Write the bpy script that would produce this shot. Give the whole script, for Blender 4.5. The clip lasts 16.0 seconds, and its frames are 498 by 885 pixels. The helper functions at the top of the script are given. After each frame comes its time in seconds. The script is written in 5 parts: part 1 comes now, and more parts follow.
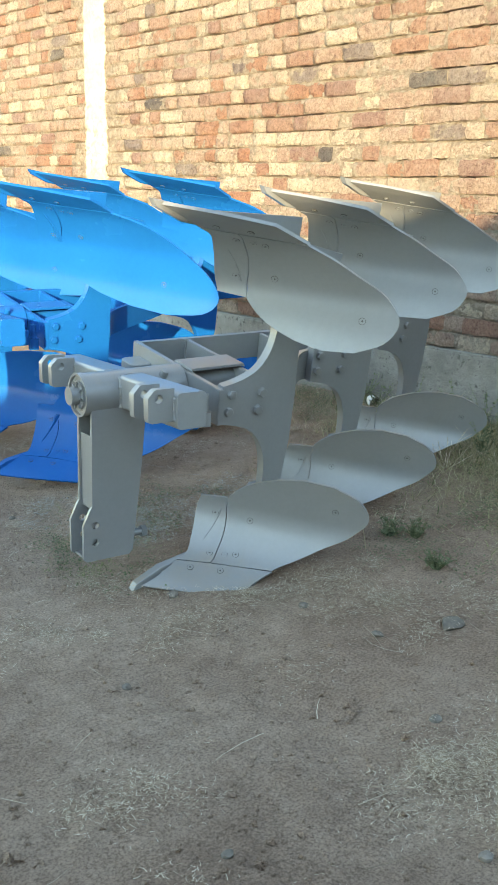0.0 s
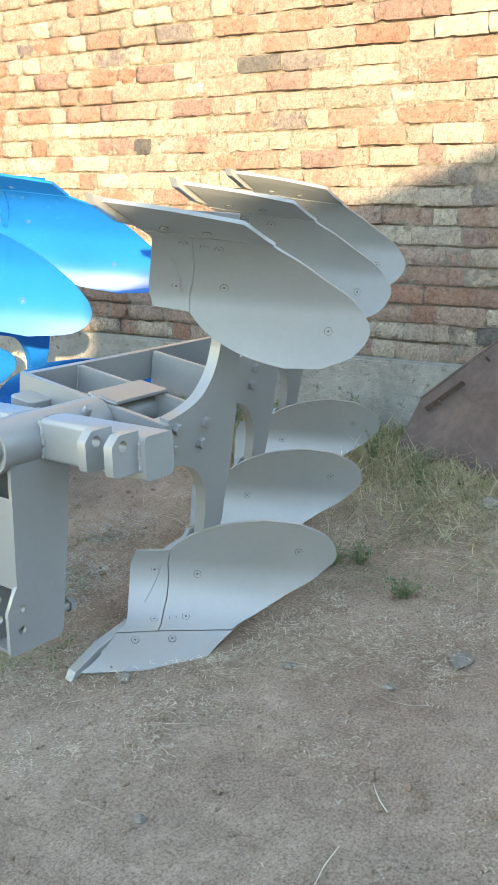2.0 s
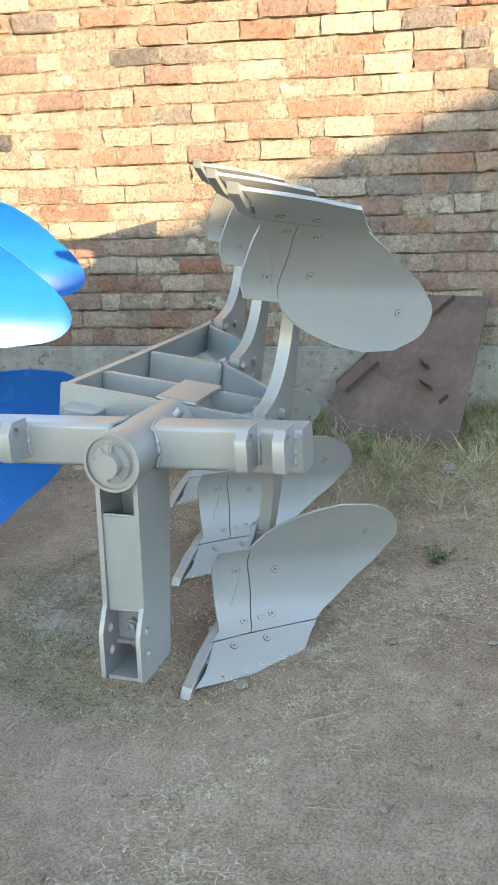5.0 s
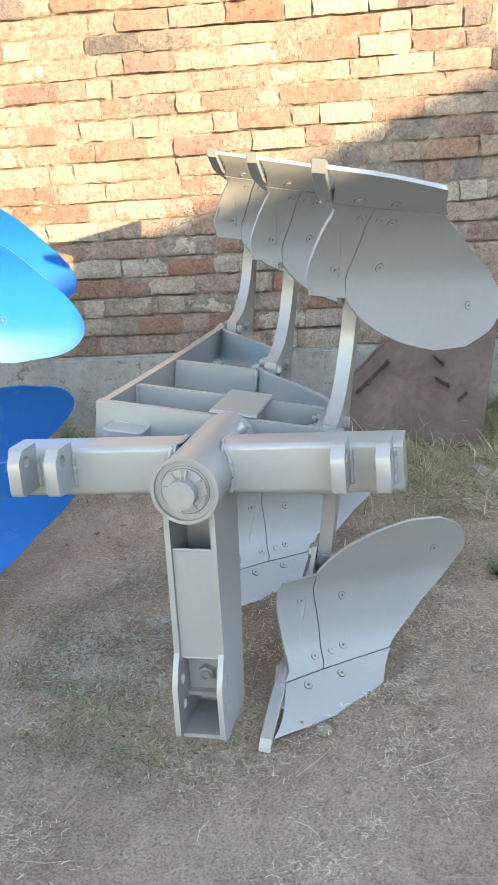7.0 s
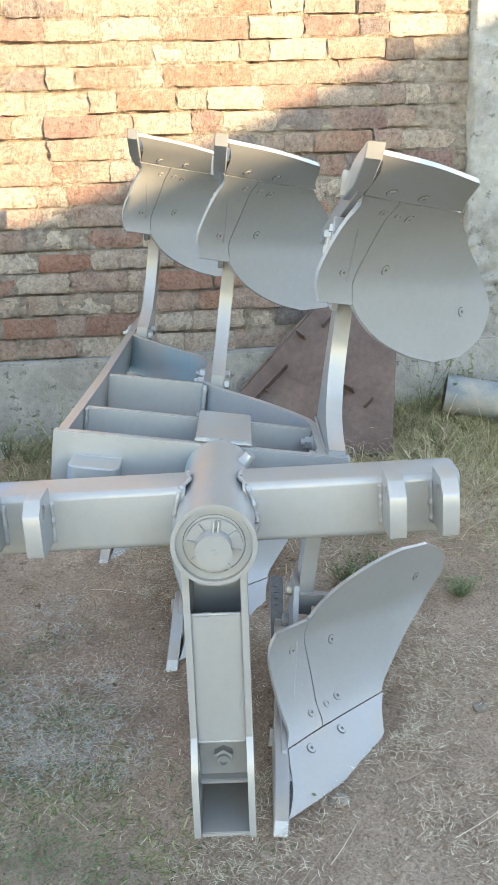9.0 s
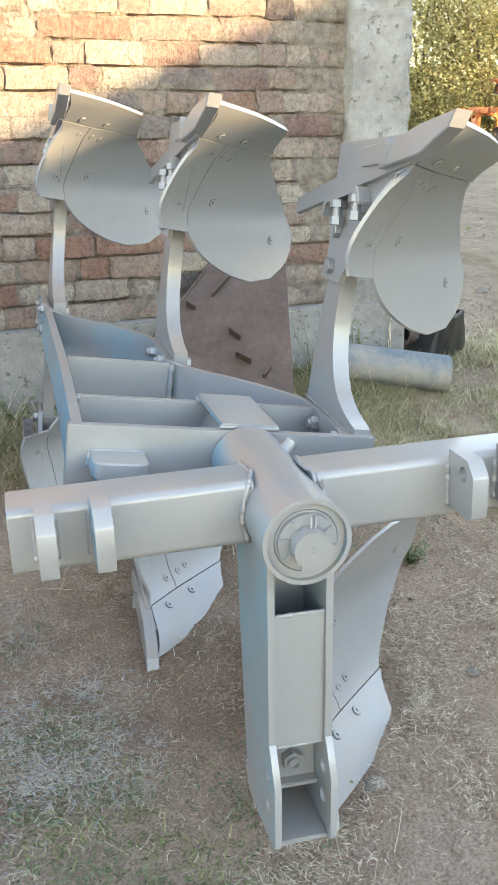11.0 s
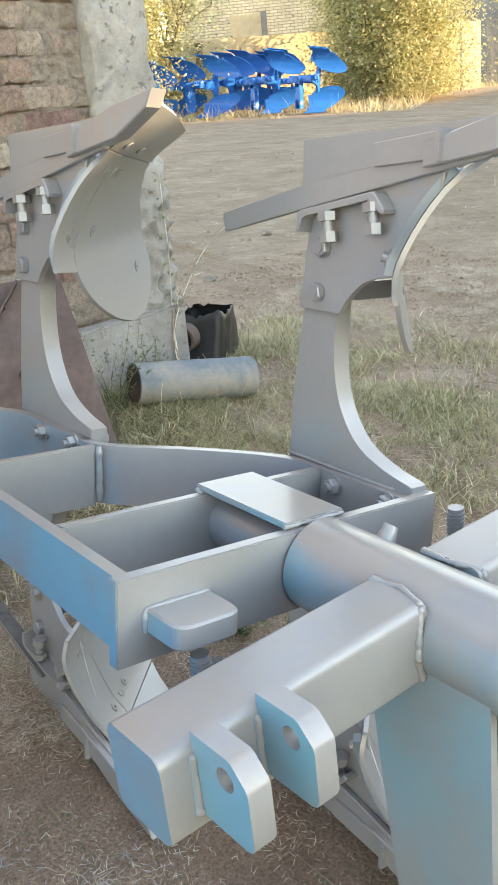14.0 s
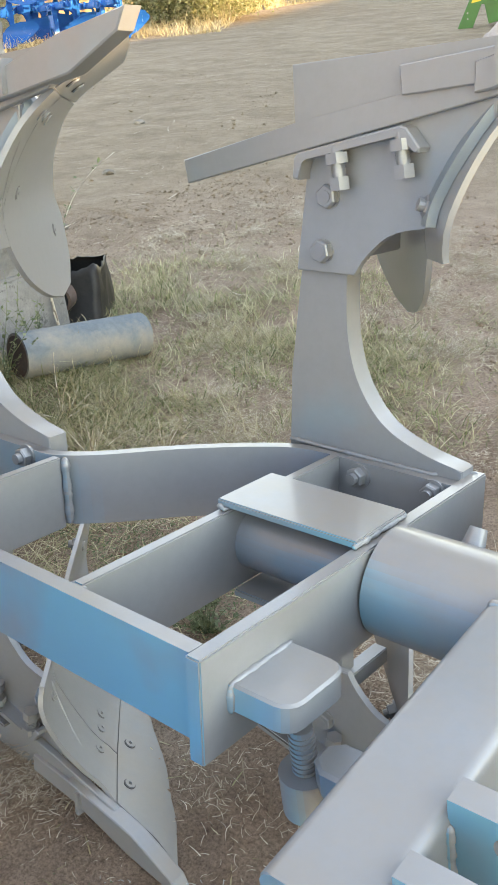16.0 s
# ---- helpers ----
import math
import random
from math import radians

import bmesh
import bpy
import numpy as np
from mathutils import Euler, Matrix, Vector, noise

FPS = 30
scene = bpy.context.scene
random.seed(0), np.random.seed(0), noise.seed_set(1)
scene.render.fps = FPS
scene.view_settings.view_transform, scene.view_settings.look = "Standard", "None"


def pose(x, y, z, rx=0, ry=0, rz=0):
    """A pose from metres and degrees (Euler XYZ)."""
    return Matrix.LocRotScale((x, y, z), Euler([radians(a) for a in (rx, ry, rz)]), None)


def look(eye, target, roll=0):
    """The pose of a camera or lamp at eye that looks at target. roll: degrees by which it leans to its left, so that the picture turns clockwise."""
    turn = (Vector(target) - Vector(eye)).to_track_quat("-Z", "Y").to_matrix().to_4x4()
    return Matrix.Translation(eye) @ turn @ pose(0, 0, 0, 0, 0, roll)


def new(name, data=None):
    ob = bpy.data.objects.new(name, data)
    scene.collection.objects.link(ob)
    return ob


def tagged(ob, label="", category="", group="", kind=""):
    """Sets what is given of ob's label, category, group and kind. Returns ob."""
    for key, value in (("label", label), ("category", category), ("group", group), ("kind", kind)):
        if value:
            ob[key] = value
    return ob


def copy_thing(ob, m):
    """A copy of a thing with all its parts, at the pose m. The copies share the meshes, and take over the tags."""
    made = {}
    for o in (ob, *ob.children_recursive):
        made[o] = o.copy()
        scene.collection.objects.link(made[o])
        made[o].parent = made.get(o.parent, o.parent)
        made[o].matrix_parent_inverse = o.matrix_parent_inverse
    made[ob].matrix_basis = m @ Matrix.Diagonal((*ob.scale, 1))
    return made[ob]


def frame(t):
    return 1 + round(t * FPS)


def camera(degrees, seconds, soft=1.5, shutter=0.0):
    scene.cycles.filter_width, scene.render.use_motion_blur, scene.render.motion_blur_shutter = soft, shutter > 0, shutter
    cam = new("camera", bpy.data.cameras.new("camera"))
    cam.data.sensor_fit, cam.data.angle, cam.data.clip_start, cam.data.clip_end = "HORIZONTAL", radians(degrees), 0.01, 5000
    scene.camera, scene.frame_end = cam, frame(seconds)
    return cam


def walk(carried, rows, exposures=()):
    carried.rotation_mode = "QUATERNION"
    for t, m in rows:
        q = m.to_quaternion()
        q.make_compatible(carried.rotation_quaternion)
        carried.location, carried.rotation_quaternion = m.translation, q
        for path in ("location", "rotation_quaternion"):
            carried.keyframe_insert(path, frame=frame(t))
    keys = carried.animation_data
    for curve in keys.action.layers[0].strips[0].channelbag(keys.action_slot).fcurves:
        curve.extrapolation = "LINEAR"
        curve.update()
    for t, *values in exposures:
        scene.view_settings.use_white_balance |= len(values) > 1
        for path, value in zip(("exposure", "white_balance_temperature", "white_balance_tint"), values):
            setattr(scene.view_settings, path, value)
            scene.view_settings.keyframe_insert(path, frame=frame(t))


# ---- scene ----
SKY_STRENGTH, SUN_STRENGTH = 0.15, 1.75
EXPOSURES = [(0.0, 2.99, 8500, 8), (0.6, 3.07, 8500, 9), (1.0, 3.25, 8500, 11), (1.5, 3.40, 8500, 11), (2.0, 3.51, 8500, 12), (2.5, 3.42, 8500, 12), (3.0, 3.13, 8500, 12), (4.5, 3.36, 8650, 13), (7.2, 3.59, 8800, 18), (9.0, 3.67, 8900, 18), (12.5, 3.62, 9750, 22), (16.0, 3.60, 10450, 22)]
cam = camera(30.0, 16.0)
METRES, EYE, TILT, LEAN, TURN = 4.8, 1.31, 0.0, 0.0, -35.1
ROWS = [
    (0.0, 0.0, 0.0, 0.0, 0.33, -14.84, -1.24),
    (0.5, -0.0198, 0.0402, -0.0021, -3.43, -14.97, 0.46),
    (1.0, -0.0567, 0.0678, -0.0014, -8.87, -14.86, -1.32),
    (1.5, -0.0974, 0.0902, -0.0022, -15.34, -14.71, -1.38),
    (2.0, -0.1289, 0.1201, -0.0047, -17.75, -14.69, 0.1),
    (2.5, -0.1576, 0.1475, -0.0089, -17.78, -15.28, 0.3),
    (3.0, -0.1996, 0.1561, -0.0065, -21.2, -15.37, -1.8),
    (3.5, -0.2483, 0.1553, -0.0071, -27.01, -14.79, -0.8),
    (4.0, -0.2778, 0.1724, -0.0086, -28.91, -14.87, -0.61),
    (4.5, -0.3068, 0.1983, -0.0084, -33.68, -14.91, 0.23),
    (7.0, -0.3403, 0.3151, -0.0143, -42.44, -14.86, 3.45),
    (7.5, -0.3403, 0.3429, -0.017, -42.29, -16.58, 2.18),
    (8.0, -0.3515, 0.3776, -0.011, -48.76, -16.16, 0.43),
    (8.5, -0.3573, 0.4017, -0.0107, -51.74, -15.73, 0.68),
    (9.0, -0.3494, 0.4314, -0.0124, -55.51, -15.82, 1.93),
    (11.5, -0.3691, 0.5588, -0.0053, -72.18, -18.91, 1.29),
    (12.0, -0.3517, 0.5881, -0.0016, -75.81, -19.78, 2.56),
    (12.5, -0.3443, 0.6188, 0.0018, -84.04, -20.22, 1.33),
    (13.0, -0.3461, 0.6474, 0.0028, -88.19, -19.72, 1.43),
    (13.5, -0.3333, 0.6653, 0.0025, -89.11, -19.84, 2.92),
    (14.0, -0.3022, 0.6813, 0.0029, -93.74, -20.42, 5.13),
    (14.5, -0.2793, 0.6883, 0.0048, -98.06, -20.94, 5.99),
    (15.0, -0.2568, 0.7019, 0.0046, -105.18, -22.61, 5.33),
    (15.5, -0.2444, 0.7212, 0.0065, -107.43, -25.42, 6.8),
    (16.0, -0.2374, 0.7279, 0.0063, -105.65, -25.66, 6.9),
]
walk(cam, [(t, pose(0, 0, EYE, TILT, LEAN, TURN) @ pose(METRES * x, METRES * y, METRES * z, 90 + pitch, roll, yaw)) for t, x, y, z, yaw, pitch, roll in ROWS], EXPOSURES)

# ---- world, sun, exposure ----
SUN_DIR = Vector((0.78, 0.85, -0.2307)).normalized()
world = bpy.data.worlds.new("sky")
scene.world = world
world.use_nodes = True
wn = world.node_tree.nodes
sky = wn.new("ShaderNodeTexSky")
sky.sky_type, sky.sun_disc = "NISHITA", False
sky.sun_elevation = math.asin(-SUN_DIR.z)
sky.sun_rotation = math.atan2(-SUN_DIR.x, -SUN_DIR.y)
sky.air_density, sky.dust_density, sky.ozone_density = 1.0, 0.0, 1.5
world.node_tree.links.new(sky.outputs[0], wn["Background"].inputs[0])
wn["Background"].inputs[1].default_value = SKY_STRENGTH
sun = new("sun", bpy.data.lights.new("sun", "SUN"))
sun.data.energy, sun.data.angle, sun.data.color = SUN_STRENGTH, radians(0.6), (1.0, 0.90, 0.65)
sun.matrix_world = look((0, 0, 30), Vector((0, 0, 30)) + SUN_DIR)


# ---- materials ----
def mat(name):
    m = bpy.data.materials.new(name)
    m.use_nodes = True
    return m, m.node_tree.nodes, m.node_tree.links, m.node_tree.nodes["Principled BSDF"]


def add(nodes, kind, **values):
    n = nodes.new(kind)
    for key, value in values.items():
        n.inputs[key].default_value = value
    return n


def ramp(nodes, stops):
    n = nodes.new("ShaderNodeValToRGB")
    e = n.color_ramp.elements
    while len(e) < len(stops):
        e.new(0.5)
    for i, (p, c) in enumerate(stops):
        e[i].position, e[i].color = p, (*c, 1)
    return n


def mix(nodes, links, fac, a, b, kind="MIX"):
    n = nodes.new("ShaderNodeMix")
    n.data_type, n.blend_type = "RGBA", kind
    for key, v in ((0, fac), (6, a), (7, b)):
        if isinstance(v, bpy.types.NodeSocket):
            links.new(v, n.inputs[key])
        elif key:
            n.inputs[key].default_value = (*v, 1)
        else:
            n.inputs[0].default_value = v
    return n.outputs[2]


def noisy(nodes, links, scale, detail=6, rough=0.6, coord="Object", stretch=None):
    tc = nodes.new("ShaderNodeTexCoord")
    n = add(nodes, "ShaderNodeTexNoise", Scale=scale, Detail=detail, Roughness=rough)
    src = tc.outputs[coord]
    if stretch:
        mp = nodes.new("ShaderNodeMapping")
        mp.inputs["Scale"].default_value = stretch
        links.new(src, mp.inputs[0])
        src = mp.outputs[0]
    links.new(src, n.inputs["Vector"])
    return n.outputs["Fac"]


def bump(nodes, links, bsdf, height, strength, distance):
    b = add(nodes, "ShaderNodeBump", Strength=strength, Distance=distance)
    links.new(height, b.inputs["Height"])
    links.new(b.outputs[0], bsdf.inputs["Normal"])
    return b


def paint(name, base, dark, rough, metallic, dust_sheen=0.5, coat=0.0, overspray=None):
    """Sprayed paint on steel: mottled colour, dusty upward faces with a warm sheen painted in, faint orange peel."""
    m, nodes, links, b = mat(name)
    f1 = noisy(nodes, links, 3.0, 5, 0.6)
    f2 = noisy(nodes, links, 60.0, 4, 0.7)
    r1 = ramp(nodes, [(0.3, dark), (0.65, base)])
    links.new(f1, r1.inputs[0])
    r2 = ramp(nodes, [(0.35, (0.93, 0.93, 0.93)), (0.6, (1, 1, 1))])
    links.new(f2, r2.inputs[0])
    col = mix(nodes, links, 0.5, r1.outputs[0], r2.outputs[0], "MULTIPLY")
    geo = nodes.new("ShaderNodeNewGeometry")
    sep = nodes.new("ShaderNodeSeparateXYZ")
    links.new(geo.outputs["True Normal"], sep.inputs[0])
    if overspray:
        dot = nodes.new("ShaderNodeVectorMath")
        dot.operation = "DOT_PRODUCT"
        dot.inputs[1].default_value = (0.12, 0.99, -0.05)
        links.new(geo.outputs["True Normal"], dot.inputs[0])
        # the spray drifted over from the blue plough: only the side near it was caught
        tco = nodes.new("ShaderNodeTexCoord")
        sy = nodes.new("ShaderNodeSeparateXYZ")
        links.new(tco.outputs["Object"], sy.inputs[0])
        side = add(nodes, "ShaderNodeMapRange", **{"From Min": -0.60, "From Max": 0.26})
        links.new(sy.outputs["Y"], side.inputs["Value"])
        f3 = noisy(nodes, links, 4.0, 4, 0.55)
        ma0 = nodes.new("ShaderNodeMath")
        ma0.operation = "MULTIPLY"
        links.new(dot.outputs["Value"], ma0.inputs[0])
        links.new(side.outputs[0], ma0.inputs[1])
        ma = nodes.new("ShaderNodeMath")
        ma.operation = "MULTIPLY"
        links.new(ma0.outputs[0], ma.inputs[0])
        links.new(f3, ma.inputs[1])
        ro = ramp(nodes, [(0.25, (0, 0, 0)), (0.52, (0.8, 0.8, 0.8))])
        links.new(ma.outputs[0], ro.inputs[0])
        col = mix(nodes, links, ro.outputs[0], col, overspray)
    # tan on upward faces: settled dirt, plus the lit wall's warm reflection painted in
    f4 = noisy(nodes, links, 7.0, 6, 0.65)
    md = nodes.new("ShaderNodeMath")
    md.operation = "MULTIPLY"
    links.new(sep.outputs["Z"], md.inputs[0])
    links.new(f4, md.inputs[1])
    rd = ramp(nodes, [(0.28, (0, 0, 0)), (0.62, (dust_sheen, dust_sheen, dust_sheen))])
    links.new(md.outputs[0], rd.inputs[0])
    col = mix(nodes, links, rd.outputs[0], col, (0.275, 0.215, 0.165))
    links.new(col, b.inputs["Base Color"])
    b.inputs["Metallic"].default_value = metallic
    b.inputs["Coat Weight"].default_value = coat
    b.inputs["Coat Roughness"].default_value = 0.18
    rr = ramp(nodes, [(0.3, (rough - 0.03,) * 3), (0.7, (rough + 0.05,) * 3)])
    links.new(f1, rr.inputs[0])
    links.new(rr.outputs[0], b.inputs["Roughness"])
    bump(nodes, links, b, noisy(nodes, links, 90.0, 3, 0.5), 0.05, 0.002)
    return m


def rough_stuff(name, stops, scale, rough=0.9, bump_scale=40.0, bump_strength=0.5, bump_dist=0.01, second=None, rand=0.0):
    """A matt surface: colour by noise at two scales, fine relief."""
    m, nodes, links, b = mat(name)
    r = ramp(nodes, stops)
    links.new(noisy(nodes, links, scale, 8, 0.65), r.inputs[0])
    col = r.outputs[0]
    r2 = ramp(nodes, [(0.3, (0.72, 0.72, 0.72)), (0.7, (1.08, 1.06, 1.04))])
    links.new(noisy(nodes, links, scale * 9, 6, 0.7), r2.inputs[0])
    col = mix(nodes, links, 0.8, col, r2.outputs[0], "MULTIPLY")
    if second:
        colour, at, width, sc = second
        rs = ramp(nodes, [(at, (0, 0, 0)), (at + width, (1, 1, 1))])
        links.new(noisy(nodes, links, sc, 7, 0.7), rs.inputs[0])
        col = mix(nodes, links, rs.outputs[0], col, colour)
    if rand:
        info = nodes.new("ShaderNodeObjectInfo")
        rv = ramp(nodes, [(0, (1 - rand,) * 3), (1, (1 + rand,) * 3)])
        links.new(info.outputs["Random"], rv.inputs[0])
        col = mix(nodes, links, 1.0, col, rv.outputs[0], "MULTIPLY")
    links.new(col, b.inputs["Base Color"])
    b.inputs["Roughness"].default_value = rough
    b.inputs["Specular IOR Level"].default_value = 0.25
    bump(nodes, links, b, noisy(nodes, links, bump_scale, 8, 0.7), bump_strength, bump_dist)
    return m


def brick_material(name, per_island):
    m, nodes, links, b = mat(name)
    geo = nodes.new("ShaderNodeNewGeometry")
    rnd = geo.outputs["Random Per Island"] if per_island else nodes.new("ShaderNodeObjectInfo").outputs["Random"]
    r = ramp(nodes, [(0.0, (0.445, 0.250, 0.195)), (0.10, (0.51, 0.357, 0.293)), (0.27, (0.585, 0.465, 0.382)), (0.43, (0.68, 0.582, 0.480)), (0.53, (0.455, 0.230, 0.165)),
                     (0.61, (0.52, 0.376, 0.318)), (0.74, (0.615, 0.505, 0.417)), (0.88, (0.375, 0.222, 0.198)), (0.955, (0.27, 0.215, 0.215)), (0.985, (0.12, 0.110, 0.118))])
    r.color_ramp.interpolation = "CONSTANT"
    links.new(rnd, r.inputs[0])

    def local_noise(scale, detail, rough):
        n = add(nodes, "ShaderNodeTexNoise", Scale=scale, Detail=detail, Roughness=rough)
        links.new(geo.outputs["Position"], n.inputs["Vector"])
        return n.outputs["Fac"]
    # burnt and pale blotches within one brick
    blotch = ramp(nodes, [(0.30, (0.74, 0.60, 0.60)), (0.5, (1.0, 0.98, 0.95)), (0.68, (1.20, 1.27, 1.24))])
    links.new(local_noise(17.0, 7, 0.75), blotch.inputs[0])
    base = mix(nodes, links, 0.9, r.outputs[0], blotch.outputs[0], "MULTIPLY")
    # cement and lime rubbed over the faces: a broad wash, broken up by the grain
    broad = ramp(nodes, [(0.36, (0.12, 0.12, 0.12)), (0.68, (0.75, 0.75, 0.75))])
    links.new(local_noise(1.7, 4, 0.6), broad.inputs[0])
    rs = ramp(nodes, [(0.36, (0.10, 0.10, 0.10)), (0.66, (1, 1, 1))])
    links.new(local_noise(30.0, 12, 0.85), rs.inputs[0])
    fac = mix(nodes, links, 1.0, broad.outputs[0], rs.outputs[0], "MULTIPLY")
    col = mix(nodes, links, fac, base, (0.585, 0.487, 0.403))
    # sandy grain, and the shade of pocks painted in as dark specks
    r2 = ramp(nodes, [(0.33, (0.34, 0.29, 0.28)), (0.48, (0.95, 0.93, 0.92)), (0.64, (1.30, 1.30, 1.28))])
    links.new(local_noise(62.0, 9, 0.84), r2.inputs[0])
    col = mix(nodes, links, 0.85, col, r2.outputs[0], "MULTIPLY")
    r3 = ramp(nodes, [(0.55, (1, 1, 1)), (0.66, (0.40, 0.34, 0.34))])
    links.new(local_noise(19.0, 11, 0.80), r3.inputs[0])
    col = mix(nodes, links, 0.8, col, r3.outputs[0], "MULTIPLY")
    links.new(col, b.inputs["Base Color"])
    b.inputs["Roughness"].default_value = 0.94
    b.inputs["Specular IOR Level"].default_value = 0.2
    bump(nodes, links, b, local_noise(34.0, 12, 0.82), 1.0, 0.080)
    return m


def earth_material():
    """Dusty trodden earth: broad tints, hand-sized blotches, grit, and fine relief."""
    m, nodes, links, b = mat("dry_earth")
    r = ramp(nodes, [(0.30, (0.27, 0.185, 0.138)), (0.5, (0.385, 0.280, 0.215)), (0.72, (0.48, 0.365, 0.288))])
    links.new(noisy(nodes, links, 1.3, 7, 0.6), r.inputs[0])
    tc = nodes.new("ShaderNodeTexCoord")
    far = nodes.new("ShaderNodeVectorMath")
    far.operation = "DISTANCE"
    far.inputs[1].default_value = (1.2, 2.2, 0)
    links.new(tc.outputs["Object"], far.inputs[0])
    span = add(nodes, "ShaderNodeMapRange", **{"From Min": 2.6, "From Max": 5.5})
    links.new(far.outputs["Value"], span.inputs["Value"])
    lane = ramp(nodes, [(0.30, (0.205, 0.150, 0.104)), (0.5, (0.275, 0.210, 0.150)), (0.72, (0.345, 0.272, 0.200))])
    links.new(noisy(nodes, links, 2.2, 9, 0.7), lane.inputs[0])
    ground_col = mix(nodes, links, span.outputs[0], r.outputs[0], lane.outputs[0])
    r1 = ramp(nodes, [(0.35, (0.80, 0.78, 0.77)), (0.65, (1.08, 1.08, 1.08))])
    links.new(noisy(nodes, links, 13.0, 8, 0.7), r1.inputs[0])
    col = mix(nodes, links, 0.9, ground_col, r1.outputs[0], "MULTIPLY")
    r2 = ramp(nodes, [(0.36, (0.48, 0.46, 0.44)), (0.5, (0.95, 0.95, 0.95)), (0.64, (1.35, 1.33, 1.30))])
    links.new(noisy(nodes, links, 150.0, 6, 0.75), r2.inputs[0])
    col = mix(nodes, links, 0.85, col, r2.outputs[0], "MULTIPLY")
    links.new(col, b.inputs["Base Color"])
    b.inputs["Roughness"].default_value = 0.97
    b.inputs["Specular IOR Level"].default_value = 0.2
    crumb = nodes.new("ShaderNodeMath")
    crumb.operation = "MULTIPLY_ADD"
    links.new(noisy(nodes, links, 14.0, 12, 0.78), crumb.inputs[0])
    crumb.inputs[1].default_value = 2.2
    links.new(noisy(nodes, links, 95.0, 8, 0.8), crumb.inputs[2])
    bump(nodes, links, b, crumb.outputs[0], 1.0, 0.011)
    return m


def leaf_material(name, stops, rough=0.6):
    m, nodes, links, b = mat(name)
    rnd = nodes.new("ShaderNodeNewGeometry").outputs["Random Per Island"]
    r = ramp(nodes, stops)
    links.new(rnd, r.inputs[0])
    links.new(r.outputs[0], b.inputs["Base Color"])
    b.inputs["Roughness"].default_value = rough
    tr = nodes.new("ShaderNodeBsdfTranslucent")
    links.new(r.outputs[0], tr.inputs[0])
    ms = nodes.new("ShaderNodeMixShader")
    ms.inputs[0].default_value = 0.4
    out = nodes["Material Output"]
    links.new(b.outputs[0], ms.inputs[1])
    links.new(tr.outputs[0], ms.inputs[2])
    links.new(ms.outputs[0], out.inputs[0])
    return m


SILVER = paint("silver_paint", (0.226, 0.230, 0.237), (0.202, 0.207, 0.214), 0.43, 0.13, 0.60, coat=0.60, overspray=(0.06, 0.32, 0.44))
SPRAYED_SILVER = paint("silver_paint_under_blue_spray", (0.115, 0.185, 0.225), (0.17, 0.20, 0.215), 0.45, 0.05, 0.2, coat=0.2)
BLUE = paint("blue_paint", (0.0, 0.105, 0.37), (0.0, 0.092, 0.33), 0.24, 0.0, 0.03)
BLUE.node_tree.nodes["Principled BSDF"].inputs["Specular IOR Level"].default_value = 0.16
ORANGE = paint("orange_paint", (0.52, 0.165, 0.06), (0.44, 0.13, 0.05), 0.4, 0.0, 0.4)
STEEL = paint("bolt_steel", (0.25, 0.255, 0.26), (0.20, 0.205, 0.21), 0.40, 0.35, 0.3, coat=0.5)
GROUND = earth_material()
BRICK = brick_material("old_brick", False)
BRICK_FAR = brick_material("old_brick_joined", True)
MORTAR = rough_stuff("cement_mortar", [(0.3, (0.25, 0.185, 0.150)), (0.50, (0.45, 0.365, 0.295)), (0.70, (0.60, 0.505, 0.41))], 30.0, 0.96, 60.0, 1.0, 0.070)
CONCRETE = rough_stuff("weathered_concrete", [(0.3, (0.20, 0.19, 0.175)), (0.5, (0.28, 0.27, 0.252)), (0.72, (0.35, 0.34, 0.32))], 3.0, 0.93, 45.0, 0.9, 0.012,
                       second=((0.12, 0.115, 0.105), 0.57, 0.08, 26.0))
LIME = rough_stuff("pale_cement", [(0.3, (0.46, 0.39, 0.30)), (0.5, (0.56, 0.49, 0.385)), (0.72, (0.64, 0.575, 0.46))], 4.0, 0.94, 50.0, 0.9, 0.02)
RUST = rough_stuff("rusty_sheet", [(0.3, (0.075, 0.052, 0.046)), (0.55, (0.110, 0.078, 0.068)), (0.75, (0.155, 0.115, 0.100))], 4.0, 0.85, 50.0, 0.5, 0.004,
                   second=((0.10, 0.05, 0.03), 0.62, 0.1, 9.0))
STRAW = leaf_material("dry_straw", [(0.0, (0.22, 0.165, 0.115)), (0.25, (0.43, 0.345, 0.255)), (0.60, (0.60, 0.51, 0.395)), (0.85, (0.72, 0.635, 0.505)), (0.95, (0.80, 0.73, 0.61)), (1.0, (0.14, 0.10, 0.08))], 0.8)
HAY = leaf_material("dry_grass_blade", [(0.0, (0.24, 0.19, 0.11)), (0.3, (0.42, 0.35, 0.21)), (0.7, (0.56, 0.485, 0.31)), (1.0, (0.68, 0.61, 0.43))], 0.8)
GRASS = leaf_material("green_grass", [(0.0, (0.085, 0.115, 0.045)), (0.3, (0.17, 0.195, 0.08)), (0.65, (0.31, 0.31, 0.15)), (1.0, (0.50, 0.45, 0.28))], 0.7)
LEAF = leaf_material("weed_leaf", [(0.0, (0.10, 0.135, 0.065)), (0.6, (0.165, 0.20, 0.105)), (1.0, (0.26, 0.275, 0.165))], 0.6)
TREE_LEAF = leaf_material("tree_leaf", [(0.0, (0.21, 0.21, 0.09)), (0.5, (0.40, 0.385, 0.19)), (1.0, (0.58, 0.54, 0.33))], 0.6)
